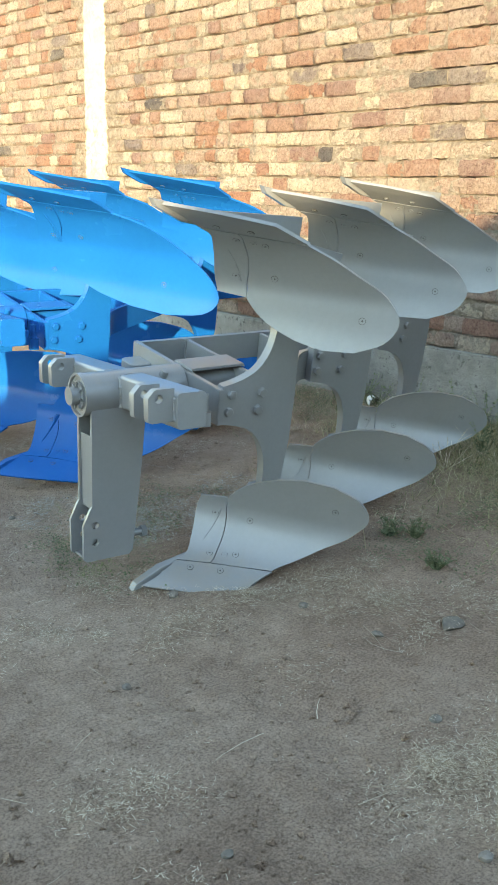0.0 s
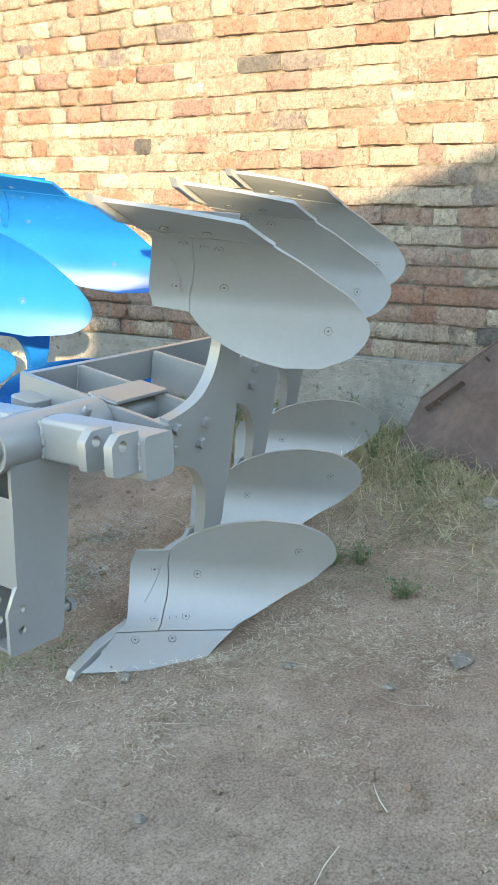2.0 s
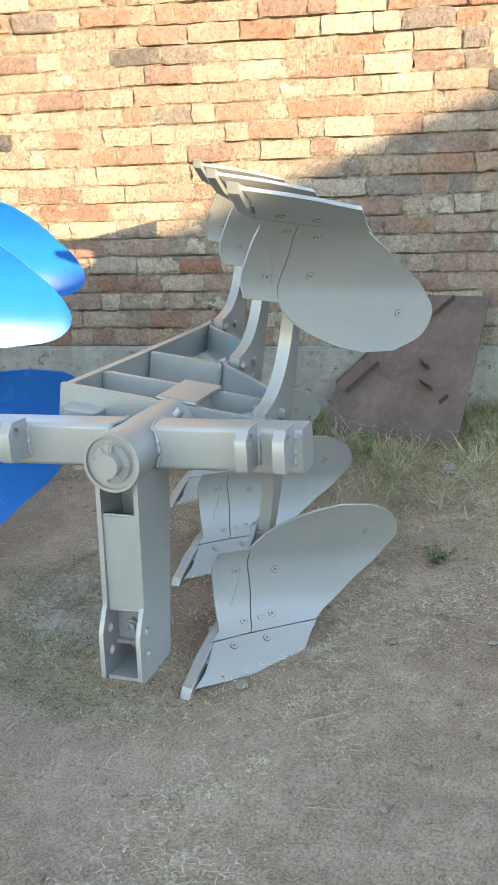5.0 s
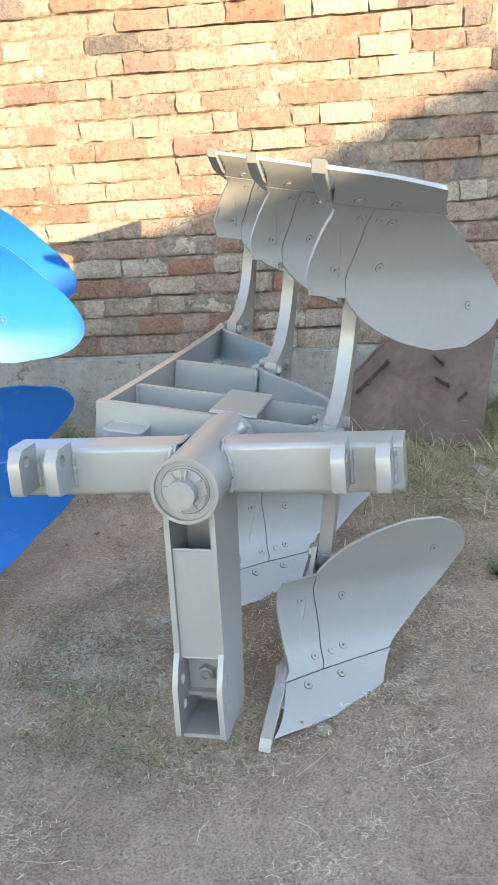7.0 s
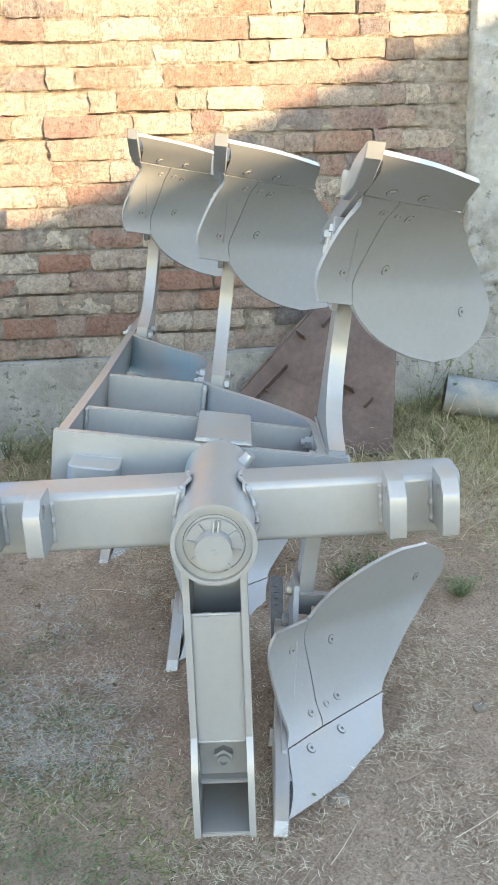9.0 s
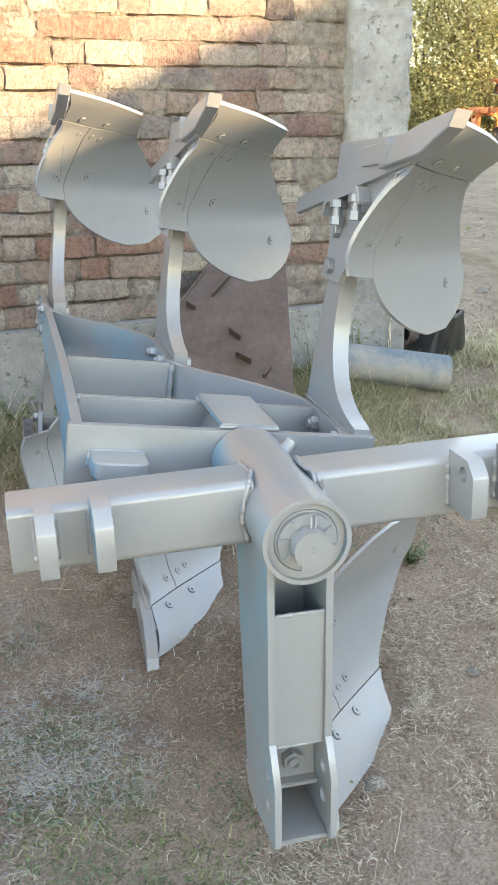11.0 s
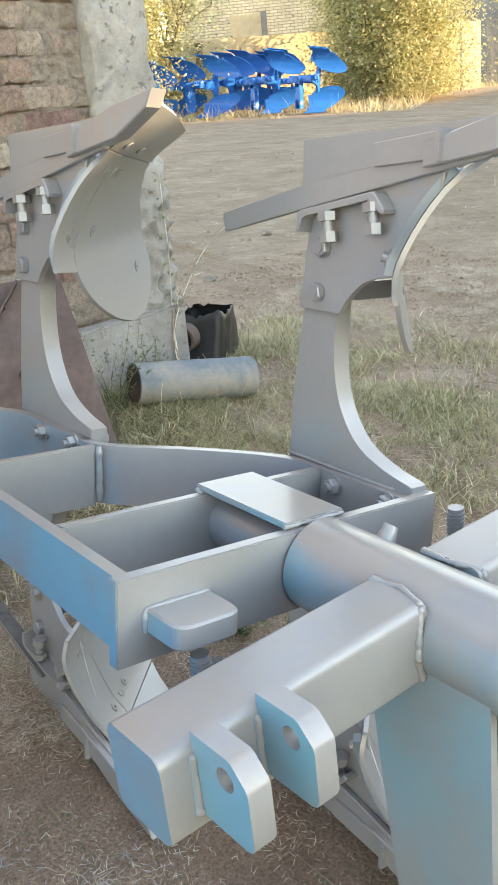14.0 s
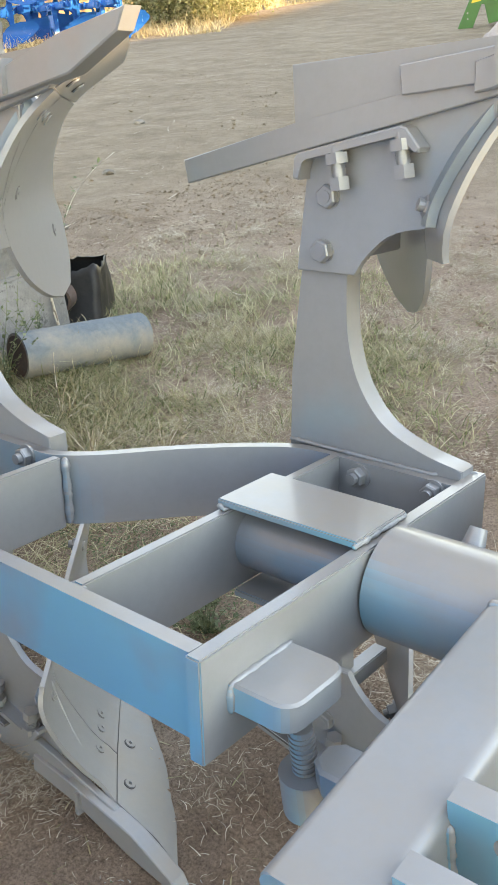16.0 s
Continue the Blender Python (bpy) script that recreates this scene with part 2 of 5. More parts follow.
BARK = rough_stuff("bark", [(0.3, (0.10, 0.075, 0.055)), (0.7, (0.2, 0.16, 0.12))], 12, 0.95)


# ---- mesh helpers ----
def mesh_of(name, bm, material, smooth=28):
    me = bpy.data.meshes.new(name)
    bmesh.ops.recalc_face_normals(bm, faces=bm.faces)
    bm.to_mesh(me)
    bm.free()
    for m in (material if isinstance(material, (list, tuple)) else [material]):
        me.materials.append(m)
    if smooth:
        me.shade_smooth()
        me.set_sharp_from_angle(angle=radians(smooth))
    return me


def part(name, bm, material, parent, label="", smooth=28):
    ob = new(name, bm if isinstance(bm, bpy.types.Mesh) else mesh_of(name, bm, material, smooth))
    ob.parent = parent
    return tagged(ob, label)


def thing(name, label, category, group="", m=None, kind=""):
    ob = new(name)
    ob.empty_display_size = 0.1
    if m is not None:
        ob.matrix_world = m
    return tagged(ob, label, category, group, kind)


def prism(bm, outline, lo, hi, axes="xzy", bevel=0.0):
    """The outline, drawn in the first two axes, drawn out along the third from lo to hi."""
    i, j, k = ("xyz".index(a) for a in axes)
    rings = []
    for depth in (lo, hi):
        ring = []
        for a, c in outline:
            p = [0, 0, 0]
            p[i], p[j], p[k] = a, c, depth
            ring.append(bm.verts.new(p))
        rings.append(ring)
    n = len(outline)
    faces = [bm.faces.new(rings[0]), bm.faces.new(rings[1])]
    for a in range(n):
        faces.append(bm.faces.new((rings[0][a], rings[0][(a + 1) % n], rings[1][(a + 1) % n], rings[1][a])))
    if bevel:
        edges = list({e for f in faces[:2] for e in f.edges})
        bmesh.ops.bevel(bm, geom=edges, offset=bevel, segments=1, affect="EDGES")
    return bm


def box(bm, lo, hi, bevel=0.0, m=None):
    r = bmesh.ops.create_cube(bm, size=1.0)
    s = [h - l for l, h in zip(lo, hi)]
    c = [(h + l) / 2 for l, h in zip(lo, hi)]
    t = Matrix.Translation(c) @ Matrix.Diagonal((*s, 1))
    bmesh.ops.transform(bm, matrix=(m @ t) if m is not None else t, verts=r["verts"])
    if bevel:
        edges = list({e for v in r["verts"] for e in v.link_edges})
        bmesh.ops.bevel(bm, geom=edges, offset=bevel, segments=2, affect="EDGES")
    return bm


def rod(bm, a, b, r, n=16, r2=None):
    a, b = Vector(a), Vector(b)
    d = b - a
    m = Matrix.Translation((a + b) / 2) @ d.to_track_quat("Z", "Y").to_matrix().to_4x4()
    bmesh.ops.create_cone(bm, cap_ends=True, segments=n, radius1=r, radius2=r if r2 is None else r2, depth=d.length, matrix=m)
    return bm


def ring(bm, a, b, r_out, r_in, n=32):
    """A tube with a bore, from a to b."""
    a, b = Vector(a), Vector(b)
    q = (b - a).to_track_quat("Z", "Y")
    loops = []
    for p, r in ((a, r_out), (b, r_out), (b, r_in), (a, r_in)):
        loops.append([bm.verts.new(p + q @ Vector((r * math.cos(2 * math.pi * i / n), r * math.sin(2 * math.pi * i / n), 0))) for i in range(n)])
    for k in range(4):
        u, v = loops[k], loops[(k + 1) % 4]
        for i in range(n):
            bm.faces.new((u[i], u[(i + 1) % n], v[(i + 1) % n], v[i]))
    return bm


def ribbon(bm, path, lo, hi, thick):
    """An upright plate that follows a path in plan."""
    n = len(path)
    rows = []
    for i, (x, y) in enumerate(path):
        p, q = Vector(path[max(i - 1, 0)]), Vector(path[min(i + 1, n - 1)])
        d = (q - p).normalized()
        nx, ny = -d.y * thick / 2, d.x * thick / 2
        rows.append([bm.verts.new((x + s * nx, y + s * ny, z)) for s, z in ((-1, lo), (1, lo), (1, hi), (-1, hi))])
    for u, v in zip(rows, rows[1:]):
        for k in range(4):
            bm.faces.new((u[k], u[(k + 1) % 4], v[(k + 1) % 4], v[k]))
    bm.faces.new(rows[0])
    bm.faces.new(rows[-1])
    return bm


def smooth_path(points, n=8):
    """A Catmull-Rom curve through points of any dimension."""
    p = [np.array(q, float) for q in points]
    p = [2 * p[0] - p[1]] + p + [2 * p[-1] - p[-2]]
    out = []
    for a, b, c, d in zip(p, p[1:], p[2:], p[3:]):
        for k in range(n):
            t = k / n
            out.append(0.5 * (2 * b + (c - a) * t + (2 * a - 5 * b + 4 * c - d) * t * t + (3 * b - a - 3 * c + d) * t ** 3))
    out.append(p[-2])
    return out


def flip(bm):
    """Mirror a body made for the underside of the frame to its upper side."""
    bmesh.ops.scale(bm, vec=(1, 1, -1), verts=bm.verts)
    return bm


# flat dark colour painted in for the shade of gaps and bored holes
GAP_SHADE = rough_stuff("gap_shade", [(0.3, (0.07, 0.07, 0.07)), (0.7, (0.13, 0.125, 0.12))], 30)

# ---- the reversible plough ----
# In its own axes: x runs back along the turning axle, y to its left, z up; upper and lower bodies mirror each other in z = 0.
PLOUGH_AT = Vector((1.22, 2.72, 0.678))
PLOUGH_TURN = pose(0, 0, 0, 8.0) @ pose(0, 0, 0, 0, -0.7)
STATION = Vector((0.572, 0.256, 0.004))
SECTION = np.array(smooth_path([(-0.68, -0.11), (-0.64, -0.03), (-0.61, 0.028), (-0.535, 0.198), (-0.42, 0.298), (-0.345, 0.296), (-0.25, 0.264), (-0.15, 0.21), (-0.05, 0.14)], 8))
SECTION_LONG = np.array(smooth_path([(-0.68, -0.11), (-0.64, -0.03), (-0.61, 0.030), (-0.535, 0.200), (-0.42, 0.310), (-0.345, 0.335), (-0.25, 0.335), (-0.15, 0.300), (-0.05, 0.25)], 8))


def board_point(x, w, curve):
    return Vector((x, np.interp(w, curve[:, 0], curve[:, 1]) - 1.12 * x, w))


def board_normal(w, curve):
    d = (np.interp(w + 0.015, curve[:, 0], curve[:, 1]) - np.interp(w - 0.015, curve[:, 0], curve[:, 1])) / 0.03
    return Vector((1.12, 1.0, -d)).normalized()


def board_sheet(left, right, nu, nt, thick, sink=0.0, curve=SECTION):
    """A curved plate of the plough body between two edges, each a run of (x, z)."""
    bm = bmesh.new()
    l, r = smooth_path(left, 8), smooth_path(right, 8)

    def along(run, t):
        f = t * (len(run) - 1)
        i = min(int(f), len(run) - 2)
        return run[i] * (1 - f + i) + run[i + 1] * (f - i)
    front, back = [], []
    for a in range(nt + 1):
        p, q = along(l, a / nt), along(r, a / nt)
        fr, bk = [], []
        for b in range(nu + 1):
            x, w = p * (1 - b / nu) + q * (b / nu)
            c, n = board_point(x, w, curve), board_normal(w, curve)
            fr.append(bm.verts.new(c + n * sink))
            bk.append(bm.verts.new(c + n * (sink + thick)))
        front.append(fr)
        back.append(bk)
    for a in range(nt):
        for b in range(nu):
            bm.faces.new((front[a][b], front[a][b + 1], front[a + 1][b + 1], front[a + 1][b]))
            bm.faces.new((back[a][b], back[a + 1][b], back[a + 1][b + 1], back[a][b + 1]))
    for a in range(nt):
        bm.faces.new((front[a][0], front[a + 1][0], back[a + 1][0], back[a][0]))
        bm.faces.new((front[a][nu], back[a][nu], back[a + 1][nu], front[a + 1][nu]))
    for b in range(nu):
        bm.faces.new((front[0][b], back[0][b], back[0][b + 1], front[0][b + 1]))
        bm.faces.new((front[nt][b], front[nt][b + 1], back[nt][b + 1], back[nt][b]))
    return bm


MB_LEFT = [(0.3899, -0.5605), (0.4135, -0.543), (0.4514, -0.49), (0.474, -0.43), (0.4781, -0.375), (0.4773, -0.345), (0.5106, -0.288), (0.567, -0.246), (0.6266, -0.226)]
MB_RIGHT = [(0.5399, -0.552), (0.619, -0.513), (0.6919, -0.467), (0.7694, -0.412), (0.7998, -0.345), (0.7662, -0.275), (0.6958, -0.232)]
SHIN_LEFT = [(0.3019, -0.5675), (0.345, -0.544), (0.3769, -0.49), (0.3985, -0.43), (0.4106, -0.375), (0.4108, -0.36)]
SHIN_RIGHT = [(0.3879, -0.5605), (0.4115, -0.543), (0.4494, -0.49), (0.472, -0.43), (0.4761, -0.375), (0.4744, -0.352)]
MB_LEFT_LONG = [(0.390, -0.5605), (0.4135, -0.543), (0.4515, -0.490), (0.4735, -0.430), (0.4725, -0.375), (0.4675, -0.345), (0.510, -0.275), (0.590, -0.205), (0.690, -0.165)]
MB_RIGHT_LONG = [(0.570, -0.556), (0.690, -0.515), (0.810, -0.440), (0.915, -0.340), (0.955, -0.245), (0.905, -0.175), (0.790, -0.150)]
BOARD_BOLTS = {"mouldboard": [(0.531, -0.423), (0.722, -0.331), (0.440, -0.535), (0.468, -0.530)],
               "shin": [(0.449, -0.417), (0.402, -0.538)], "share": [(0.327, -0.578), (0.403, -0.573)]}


def bolt_mesh(name, material, r=0.0098, hole=0.0036):
    """A countersunk plough bolt in its seat: a dark ring painted as the gap's shade, the head just proud, a square
    drive.
    """
    bm = bmesh.new()
    ring(bm, (0, 0, -0.004), (0, 0, 0.0004), r + 0.0016, r - 0.0005, 18)
    for f in bm.faces:
        f.material_index = 1
    n = len(bm.faces)
    ring(bm, (0, 0, -0.004), (0, 0, 0.0024), r, hole, 18)
    m = len(bm.faces)
    rod(bm, (0, 0, -0.004), (0, 0, 0.0003), hole * 1.02, 8)
    bm.faces.ensure_lookup_table()
    for f in bm.faces[m:]:
        f.material_index = 1
    return mesh_of(name, bm, [material, GAP_SHADE])


def hex_mesh(name, material, r=0.017, h=0.014, shank=0.009, out=0.012, washer=1.0):
    bm = bmesh.new()
    rod(bm, (0, 0, -0.001), (0, 0, 0.003), r * washer, 18)
    rod(bm, (0, 0, 0.003), (0, 0, h), r, 6)
    bmesh.ops.bevel(bm, geom=[e for e in bm.edges if all(v.co.z > h - 1e-4 for v in e.verts)], offset=0.002, segments=1, affect="EDGES")
    rod(bm, (0, 0, h - 0.002), (0, 0, h + out), shank, 12)
    return mesh_of(name, bm, material)


def weld(points, r, parent, material, seed=0):
    """A lumpy weld bead along a line, one continuous skin."""
    rng = random.Random(seed)
    bm = bmesh.new()
    run = [Vector(p) for p in points]
    spine = []
    for a, b in zip(run, run[1:]):
        n = max(2, int((b - a).length / (r * 0.5)))
        spine += [a.lerp(b, k / n) for k in range(n)]
    spine.append(run[-1])
    rows = []
    for i, c in enumerate(spine):
        d = (spine[min(i + 1, len(spine) - 1)] - spine[max(i - 1, 0)]).normalized()
        q = d.to_track_quat("Z", "Y" if abs(d.z) < 0.8 else "X")
        rad = r * (0.86 + 0.42 * noise.noise(c * 75) + 0.25 * noise.noise(c * 190) + 0.05 * math.sin(i * 0.7) + rng.uniform(-0.06, 0.06)) * (0.55 if i in (0, len(spine) - 1) else 1)
        rows.append([bm.verts.new(c + q @ Vector((rad * math.cos(k * math.pi / 3), rad * math.sin(k * math.pi / 3), 0))) for k in range(6)])
    for u, v in zip(rows, rows[1:]):
        for k in range(6):
            bm.faces.new((u[k], u[(k + 1) % 6], v[(k + 1) % 6], v[k]))
    bm.faces.new(rows[0])
    bm.faces.new(rows[-1])
    return part("weld_bead", bm, material, parent, smooth=80)


def holed(bm, outline, holes, lo, hi, bevel=0.0):
    """A plate in the x-z plane with round holes bored through it; holes: (x, z, r)."""
    loops = [[bm.verts.new((x, lo, z)) for x, z in outline]]
    for hx, hz, r in holes:
        loops.append([bm.verts.new((hx + r * math.cos(2 * math.pi * i / 20), lo, hz + r * math.sin(2 * math.pi * i / 20))) for i in range(20)])
    edges = [bm.edges.new((l[i], l[(i + 1) % len(l)])) for l in loops for i in range(len(l))]
    r = bmesh.ops.triangle_fill(bm, edges=edges, use_beauty=True)
    faces = [g for g in r["geom"] if isinstance(g, bmesh.types.BMFace)]
    ext = bmesh.ops.extrude_face_region(bm, geom=faces)
    bmesh.ops.translate(bm, vec=(0, hi - lo, 0), verts=[g for g in ext["geom"] if isinstance(g, bmesh.types.BMVert)])
    return bm


def place(mesh, name, parent, at, normal, spin=0.0):
    ob = new(name, mesh)
    ob.parent = parent
    ob.matrix_local = Matrix.Translation(at) @ Vector(normal).to_track_quat("Z", "Y").to_matrix().to_4x4() @ pose(0, 0, 0, 0, 0, spin)
    return ob


SHARE_LONG = ([(0.165, -0.636), (0.283, -0.628), (0.470, -0.610)], [(0.302, -0.5688), (0.389, -0.5620), (0.575, -0.5570)])
SHARE_SHORT = ([(0.165, -0.636), (0.283, -0.627), (0.412, -0.610)], [(0.302, -0.5688), (0.389, -0.5620), (0.541, -0.5535)])


def make_plough(name, label, paint_mat, steel_mat, m, group="", curve=SECTION, edges=(MB_LEFT, MB_RIGHT), stations=3, step=STATION, tail=0.718):
    root = thing(name, label, "plough", group, m)
    back = PLOUGH_TURN.to_3x3().inverted().to_4x4()
    bolt, hexa = bolt_mesh("bolt", paint_mat), hex_mesh("hex_bolt", steel_mat, 0.0165, 0.014, 0.009, 0.001)
    nut = hex_mesh("nut", steel_mat, 0.0150, 0.016, 0.0085, 0.008, 1.25)

    # meshes of one body, below and above the frame
    def body_meshes(up):
        f = flip if up else (lambda b: b)
        out = {}
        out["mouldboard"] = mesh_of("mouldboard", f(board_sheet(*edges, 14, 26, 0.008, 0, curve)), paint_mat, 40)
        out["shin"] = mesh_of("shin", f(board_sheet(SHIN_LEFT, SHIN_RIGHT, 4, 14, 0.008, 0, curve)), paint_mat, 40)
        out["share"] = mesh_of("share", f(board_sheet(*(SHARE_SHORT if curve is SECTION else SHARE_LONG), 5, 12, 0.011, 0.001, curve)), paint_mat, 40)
        bm = bmesh.new()
        prism(bm, [(0.135, -0.654), (0.150, -0.628), (0.240, -0.585), (0.40, -0.555), (0.40, -0.590), (0.25, -0.632)], -0.206, -0.176, "xzy", 0.002)
        out["point_bar"] = mesh_of("point_bar", f(bm), paint_mat)
        bm = bmesh.new()
        prism(bm, [(0.875, -0.438), (0.30, -0.570), (0.26, -0.606), (0.66, -0.526), (0.882, -0.472)], -0.203, -0.190, "xzy", 0.0015)
        out["landside"] = mesh_of("landside", f(bm), paint_mat)
        bm = bmesh.new()
        prism(bm, [(0.879, -0.436), (0.56, -0.509), (0.561, -0.515), (0.880, -0.442)], -0.2032, -0.168, "xzy", 0.001)
        n = len(bm.faces)
        # dark discs drawn as the shade inside a row of holes
        for x in (0.862, 0.838, 0.814, 0.790, 0.766):
            z = -0.436 + (x - 0.879) * 0.2288
            rod(bm, (x, -0.184, z - 0.004), (x + 0.0003, -0.184, z + 0.0006), 0.0068, 12)
        bm.faces.ensure_lookup_table()
        for face in bm.faces[n:]:
            face.material_index = 1
        out["flange"] = mesh_of("flange", f(bm), [paint_mat, GAP_SHADE])
        bm = bmesh.new()
        prism(bm, [(0.680, -0.522), (0.684, -0.598), (0.40, -0.616), (0.25, -0.628), (0.24, -0.600)], -0.2125, -0.2032, "xzy", 0.001)
        out["side_blade"] = mesh_of("side_blade", f(bm), paint_mat)
        bm = bmesh.new()
        prism(bm, [(0.374, -0.568), (0.50, -0.555), (0.505, -0.590), (0.38, -0.606)], -0.192, -0.183, "xzy", 0.0015)
        box(bm, (0.364, -0.1895, -0.608), (0.3735, -0.168, -0.564), 0.001)
        out["wear_plate"] = mesh_of("wear_plate", f(bm), paint_mat)
        bm = bmesh.new()
        hollow = [tuple(p) for p in smooth_path([(0.456, -0.425), (0.460, -0.402), (0.4725, -0.393), (0.500, -0.388), (0.526, -0.379), (0.548, -0.362), (0.567, -0.342), (0.580, -0.322)], 5)]
        prism(bm, [(0.678, -0.322), (0.656, -0.489), (0.45, -0.537), (0.380, -0.552), (0.383, -0.526), (0.407, -0.495), (0.428, -0.470)] + hollow, -0.216, -0.2035, "xzy", 0.002)
        out["frog"] = mesh_of("frog", f(bm), paint_mat)
        bm = bmesh.new()
        prism(bm, [(0.665, -0.452), (0.663, -0.478), (0.655, -0.486), (0.497, -0.520), (0.488, -0.517), (0.468, -0.494), (0.470, -0.488), (0.477, -0.487), (0.495, -0.508), (0.503, -0.509), (0.644, -0.479), (0.651, -0.473), (0.654, -0.450)], -0.204, -0.176, "xzy", 0.002)
        out["lip"] = mesh_of("lip", f(bm), paint_mat)
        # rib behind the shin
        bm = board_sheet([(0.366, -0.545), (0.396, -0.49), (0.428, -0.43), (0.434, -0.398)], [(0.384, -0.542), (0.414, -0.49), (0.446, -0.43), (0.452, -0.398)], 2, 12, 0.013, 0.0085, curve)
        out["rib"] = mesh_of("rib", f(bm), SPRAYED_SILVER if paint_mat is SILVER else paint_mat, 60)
        bm = bmesh.new()
        a = board_point(0.60, -0.335, curve) + board_normal(-0.335, curve) * 0.01
        box(bm, (0.585, a.y + 0.035, -0.372), (0.612, -0.217, -0.342), 0.002)
        out["stay"] = mesh_of("stay", f(bm), paint_mat)
        bm = bmesh.new()
        rod(bm, (0, 0, -0.034), (0, 0, 0.02), 0.0085, 14)
        for q in range(4):
            ring(bm, (0, 0, -0.0165 + q * 0.0035), (0, 0, -0.0145 + q * 0.0035), 0.0098, 0.008, 14)
        rod(bm, (0, 0, -0.036), (0, 0, -0.019), 0.0145, 6)
        rod(bm, (0, 0, -0.002), (0, 0, 0.012), 0.0165, 6)
        out["adjusting_bolt"] = mesh_of("adjusting_bolt", bm, steel_mat)
        return out

    low, high = body_meshes(False), body_meshes(True)
    # the leg: one forged plate that carries a body at either end
    neck = smooth_path([(0.405, 0.066), (0.47, 0.080), (0.532, 0.108), (0.575, 0.160), (0.596, 0.225), (0.600, 0.30), (0.597, 0.40)], 5)
    upper = [tuple(p) for p in neck]
    lower = [(x, -z) for x, z in reversed(upper)]
    outline = upper + [(0.660, 0.40), (0.680, 0.31), (0.698, 0.16), (0.702, 0.0), (0.698, -0.16), (0.680, -0.31), (0.660, -0.40)] + lower
    leg_bm = bmesh.new()
    prism(leg_bm, outline, -0.252, -0.217, "xzy", 0.002)
    leg_mesh = mesh_of("leg", leg_bm, paint_mat)

    for k in range(stations):
        shift = step * k
        leg = part("leg", leg_mesh, None, root)
        leg.location = shift
        for x, z in ((0.560, 0.031), (0.547, -0.028), (0.437, 0.036), (0.430, -0.024)):
            place(hexa, "hex_bolt", leg, (x, -0.252, z), (0, -1, 0), 13 * k + 200 * x)
            place(nut, "nut", leg, (x, -0.197, z), (0, 1, 0), 31 * k + 310 * x)
        for up, meshes in ((False, low), (True, high)):
            s = 1 if up else -1
            made = {}
            for key in ("mouldboard", "shin", "share", "point_bar", "landside", "frog"):
                made[key] = part(key, meshes[key], None, root)
                made[key].location = shift
            for key, owner in () if up else (("flange", "landside"),):
                part(key, meshes[key], None, made[owner])
            for key, owner in (("wear_plate", "landside"), ("side_blade", "landside"), ("lip", "frog"), ("rib", "frog"), ("stay", "frog")):
                part(key, meshes[key], None, made[owner])
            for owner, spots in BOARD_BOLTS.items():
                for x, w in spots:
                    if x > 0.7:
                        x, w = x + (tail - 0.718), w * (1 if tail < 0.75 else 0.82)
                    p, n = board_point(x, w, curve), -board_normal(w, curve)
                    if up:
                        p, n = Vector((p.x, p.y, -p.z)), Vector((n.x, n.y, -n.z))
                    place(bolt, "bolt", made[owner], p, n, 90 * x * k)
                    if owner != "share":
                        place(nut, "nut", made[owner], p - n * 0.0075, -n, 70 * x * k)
            for x, w in ((0.62, 0.428), (0.63, 0.353)):
                place(hexa, "hex_bolt", made["frog"], (x, -0.2035, s * w), (0, 1, 0), 400 * x + 37 * k)
            for x, w in ((0.595, 0.474), (0.497, 0.492)):
                place(meshes["adjusting_bolt"], "adjusting_bolt", made["frog"], (x, -0.184, s * w), (0.15, 0, s))

    # frame: cross plates, long plates, the shaft
    frame_lo, frame_hi = -0.066, 0.056
    bm = bmesh.new()
    box(bm, (0.388, -0.257, frame_lo), (0.408, 0.337, frame_hi), 0.002)
    part("front_plate", bm, paint_mat, root)
    bm = bmesh.new()
    box(bm, (0.596, -0.199, frame_lo + 0.003), (0.613, 0.302, frame_hi - 0.003), 0.002)
    part("cross_plate", bm, paint_mat, root)
    bm = bmesh.new()
    box(bm, (0.931, 0.056, frame_lo + 0.003), (0.947, 0.298, frame_hi - 0.003), 0.002)
    part("cross_plate", bm, paint_mat, root)
    bm = bmesh.new()
    ribbon(bm, smooth_path([(0.408, 0.320), (0.9, 0.312), (1.4, 0.312), (1.86, 0.314)], 4), frame_lo + 0.02, frame_hi - 0.001, 0.020)
    part("side_plate", bm, paint_mat, root)
    for k in range(stations - 1):
        bm = bmesh.new()
        o = step * k
        g = step - STATION
        run = smooth_path([(0.408, -0.207), (0.55, -0.207), (0.66, -0.203), (0.73, -0.165), (0.82, -0.085), (0.90 + g.x, 0.005 + g.y), (0.955 + g.x, 0.045 + g.y), (1.0 + g.x, 0.050 + g.y)], 5)
        ribbon(bm, [(x + o.x, y + o.y) for x, y in run], frame_lo + 0.004, frame_hi - 0.004, 0.018)
        part("stagger_plate", bm, paint_mat, root)
    bm = bmesh.new()
    box(bm, (0.400, -0.060, frame_hi + 0.001), (0.616, 0.054, frame_hi + 0.011), 0.002)
    part("cover_plate", bm, paint_mat, root)
    bm = bmesh.new()
    box(bm, (0.412, -0.058, frame_lo - 0.004), (0.594, 0.052, frame_lo + 0.006), 0.002)
    part("base_plate", bm, paint_mat, root)
    bm = bmesh.new()
    rod(bm, (0.38, 0, -0.002), (0.62, 0, -0.002), 0.044, 32)
    part("shaft", bm, paint_mat, root)
    weld([(0.398, -0.25, frame_hi), (0.45, -0.215, frame_hi - 0.003), (0.70, -0.214, frame_hi)], 0.004, root, paint_mat, 1)
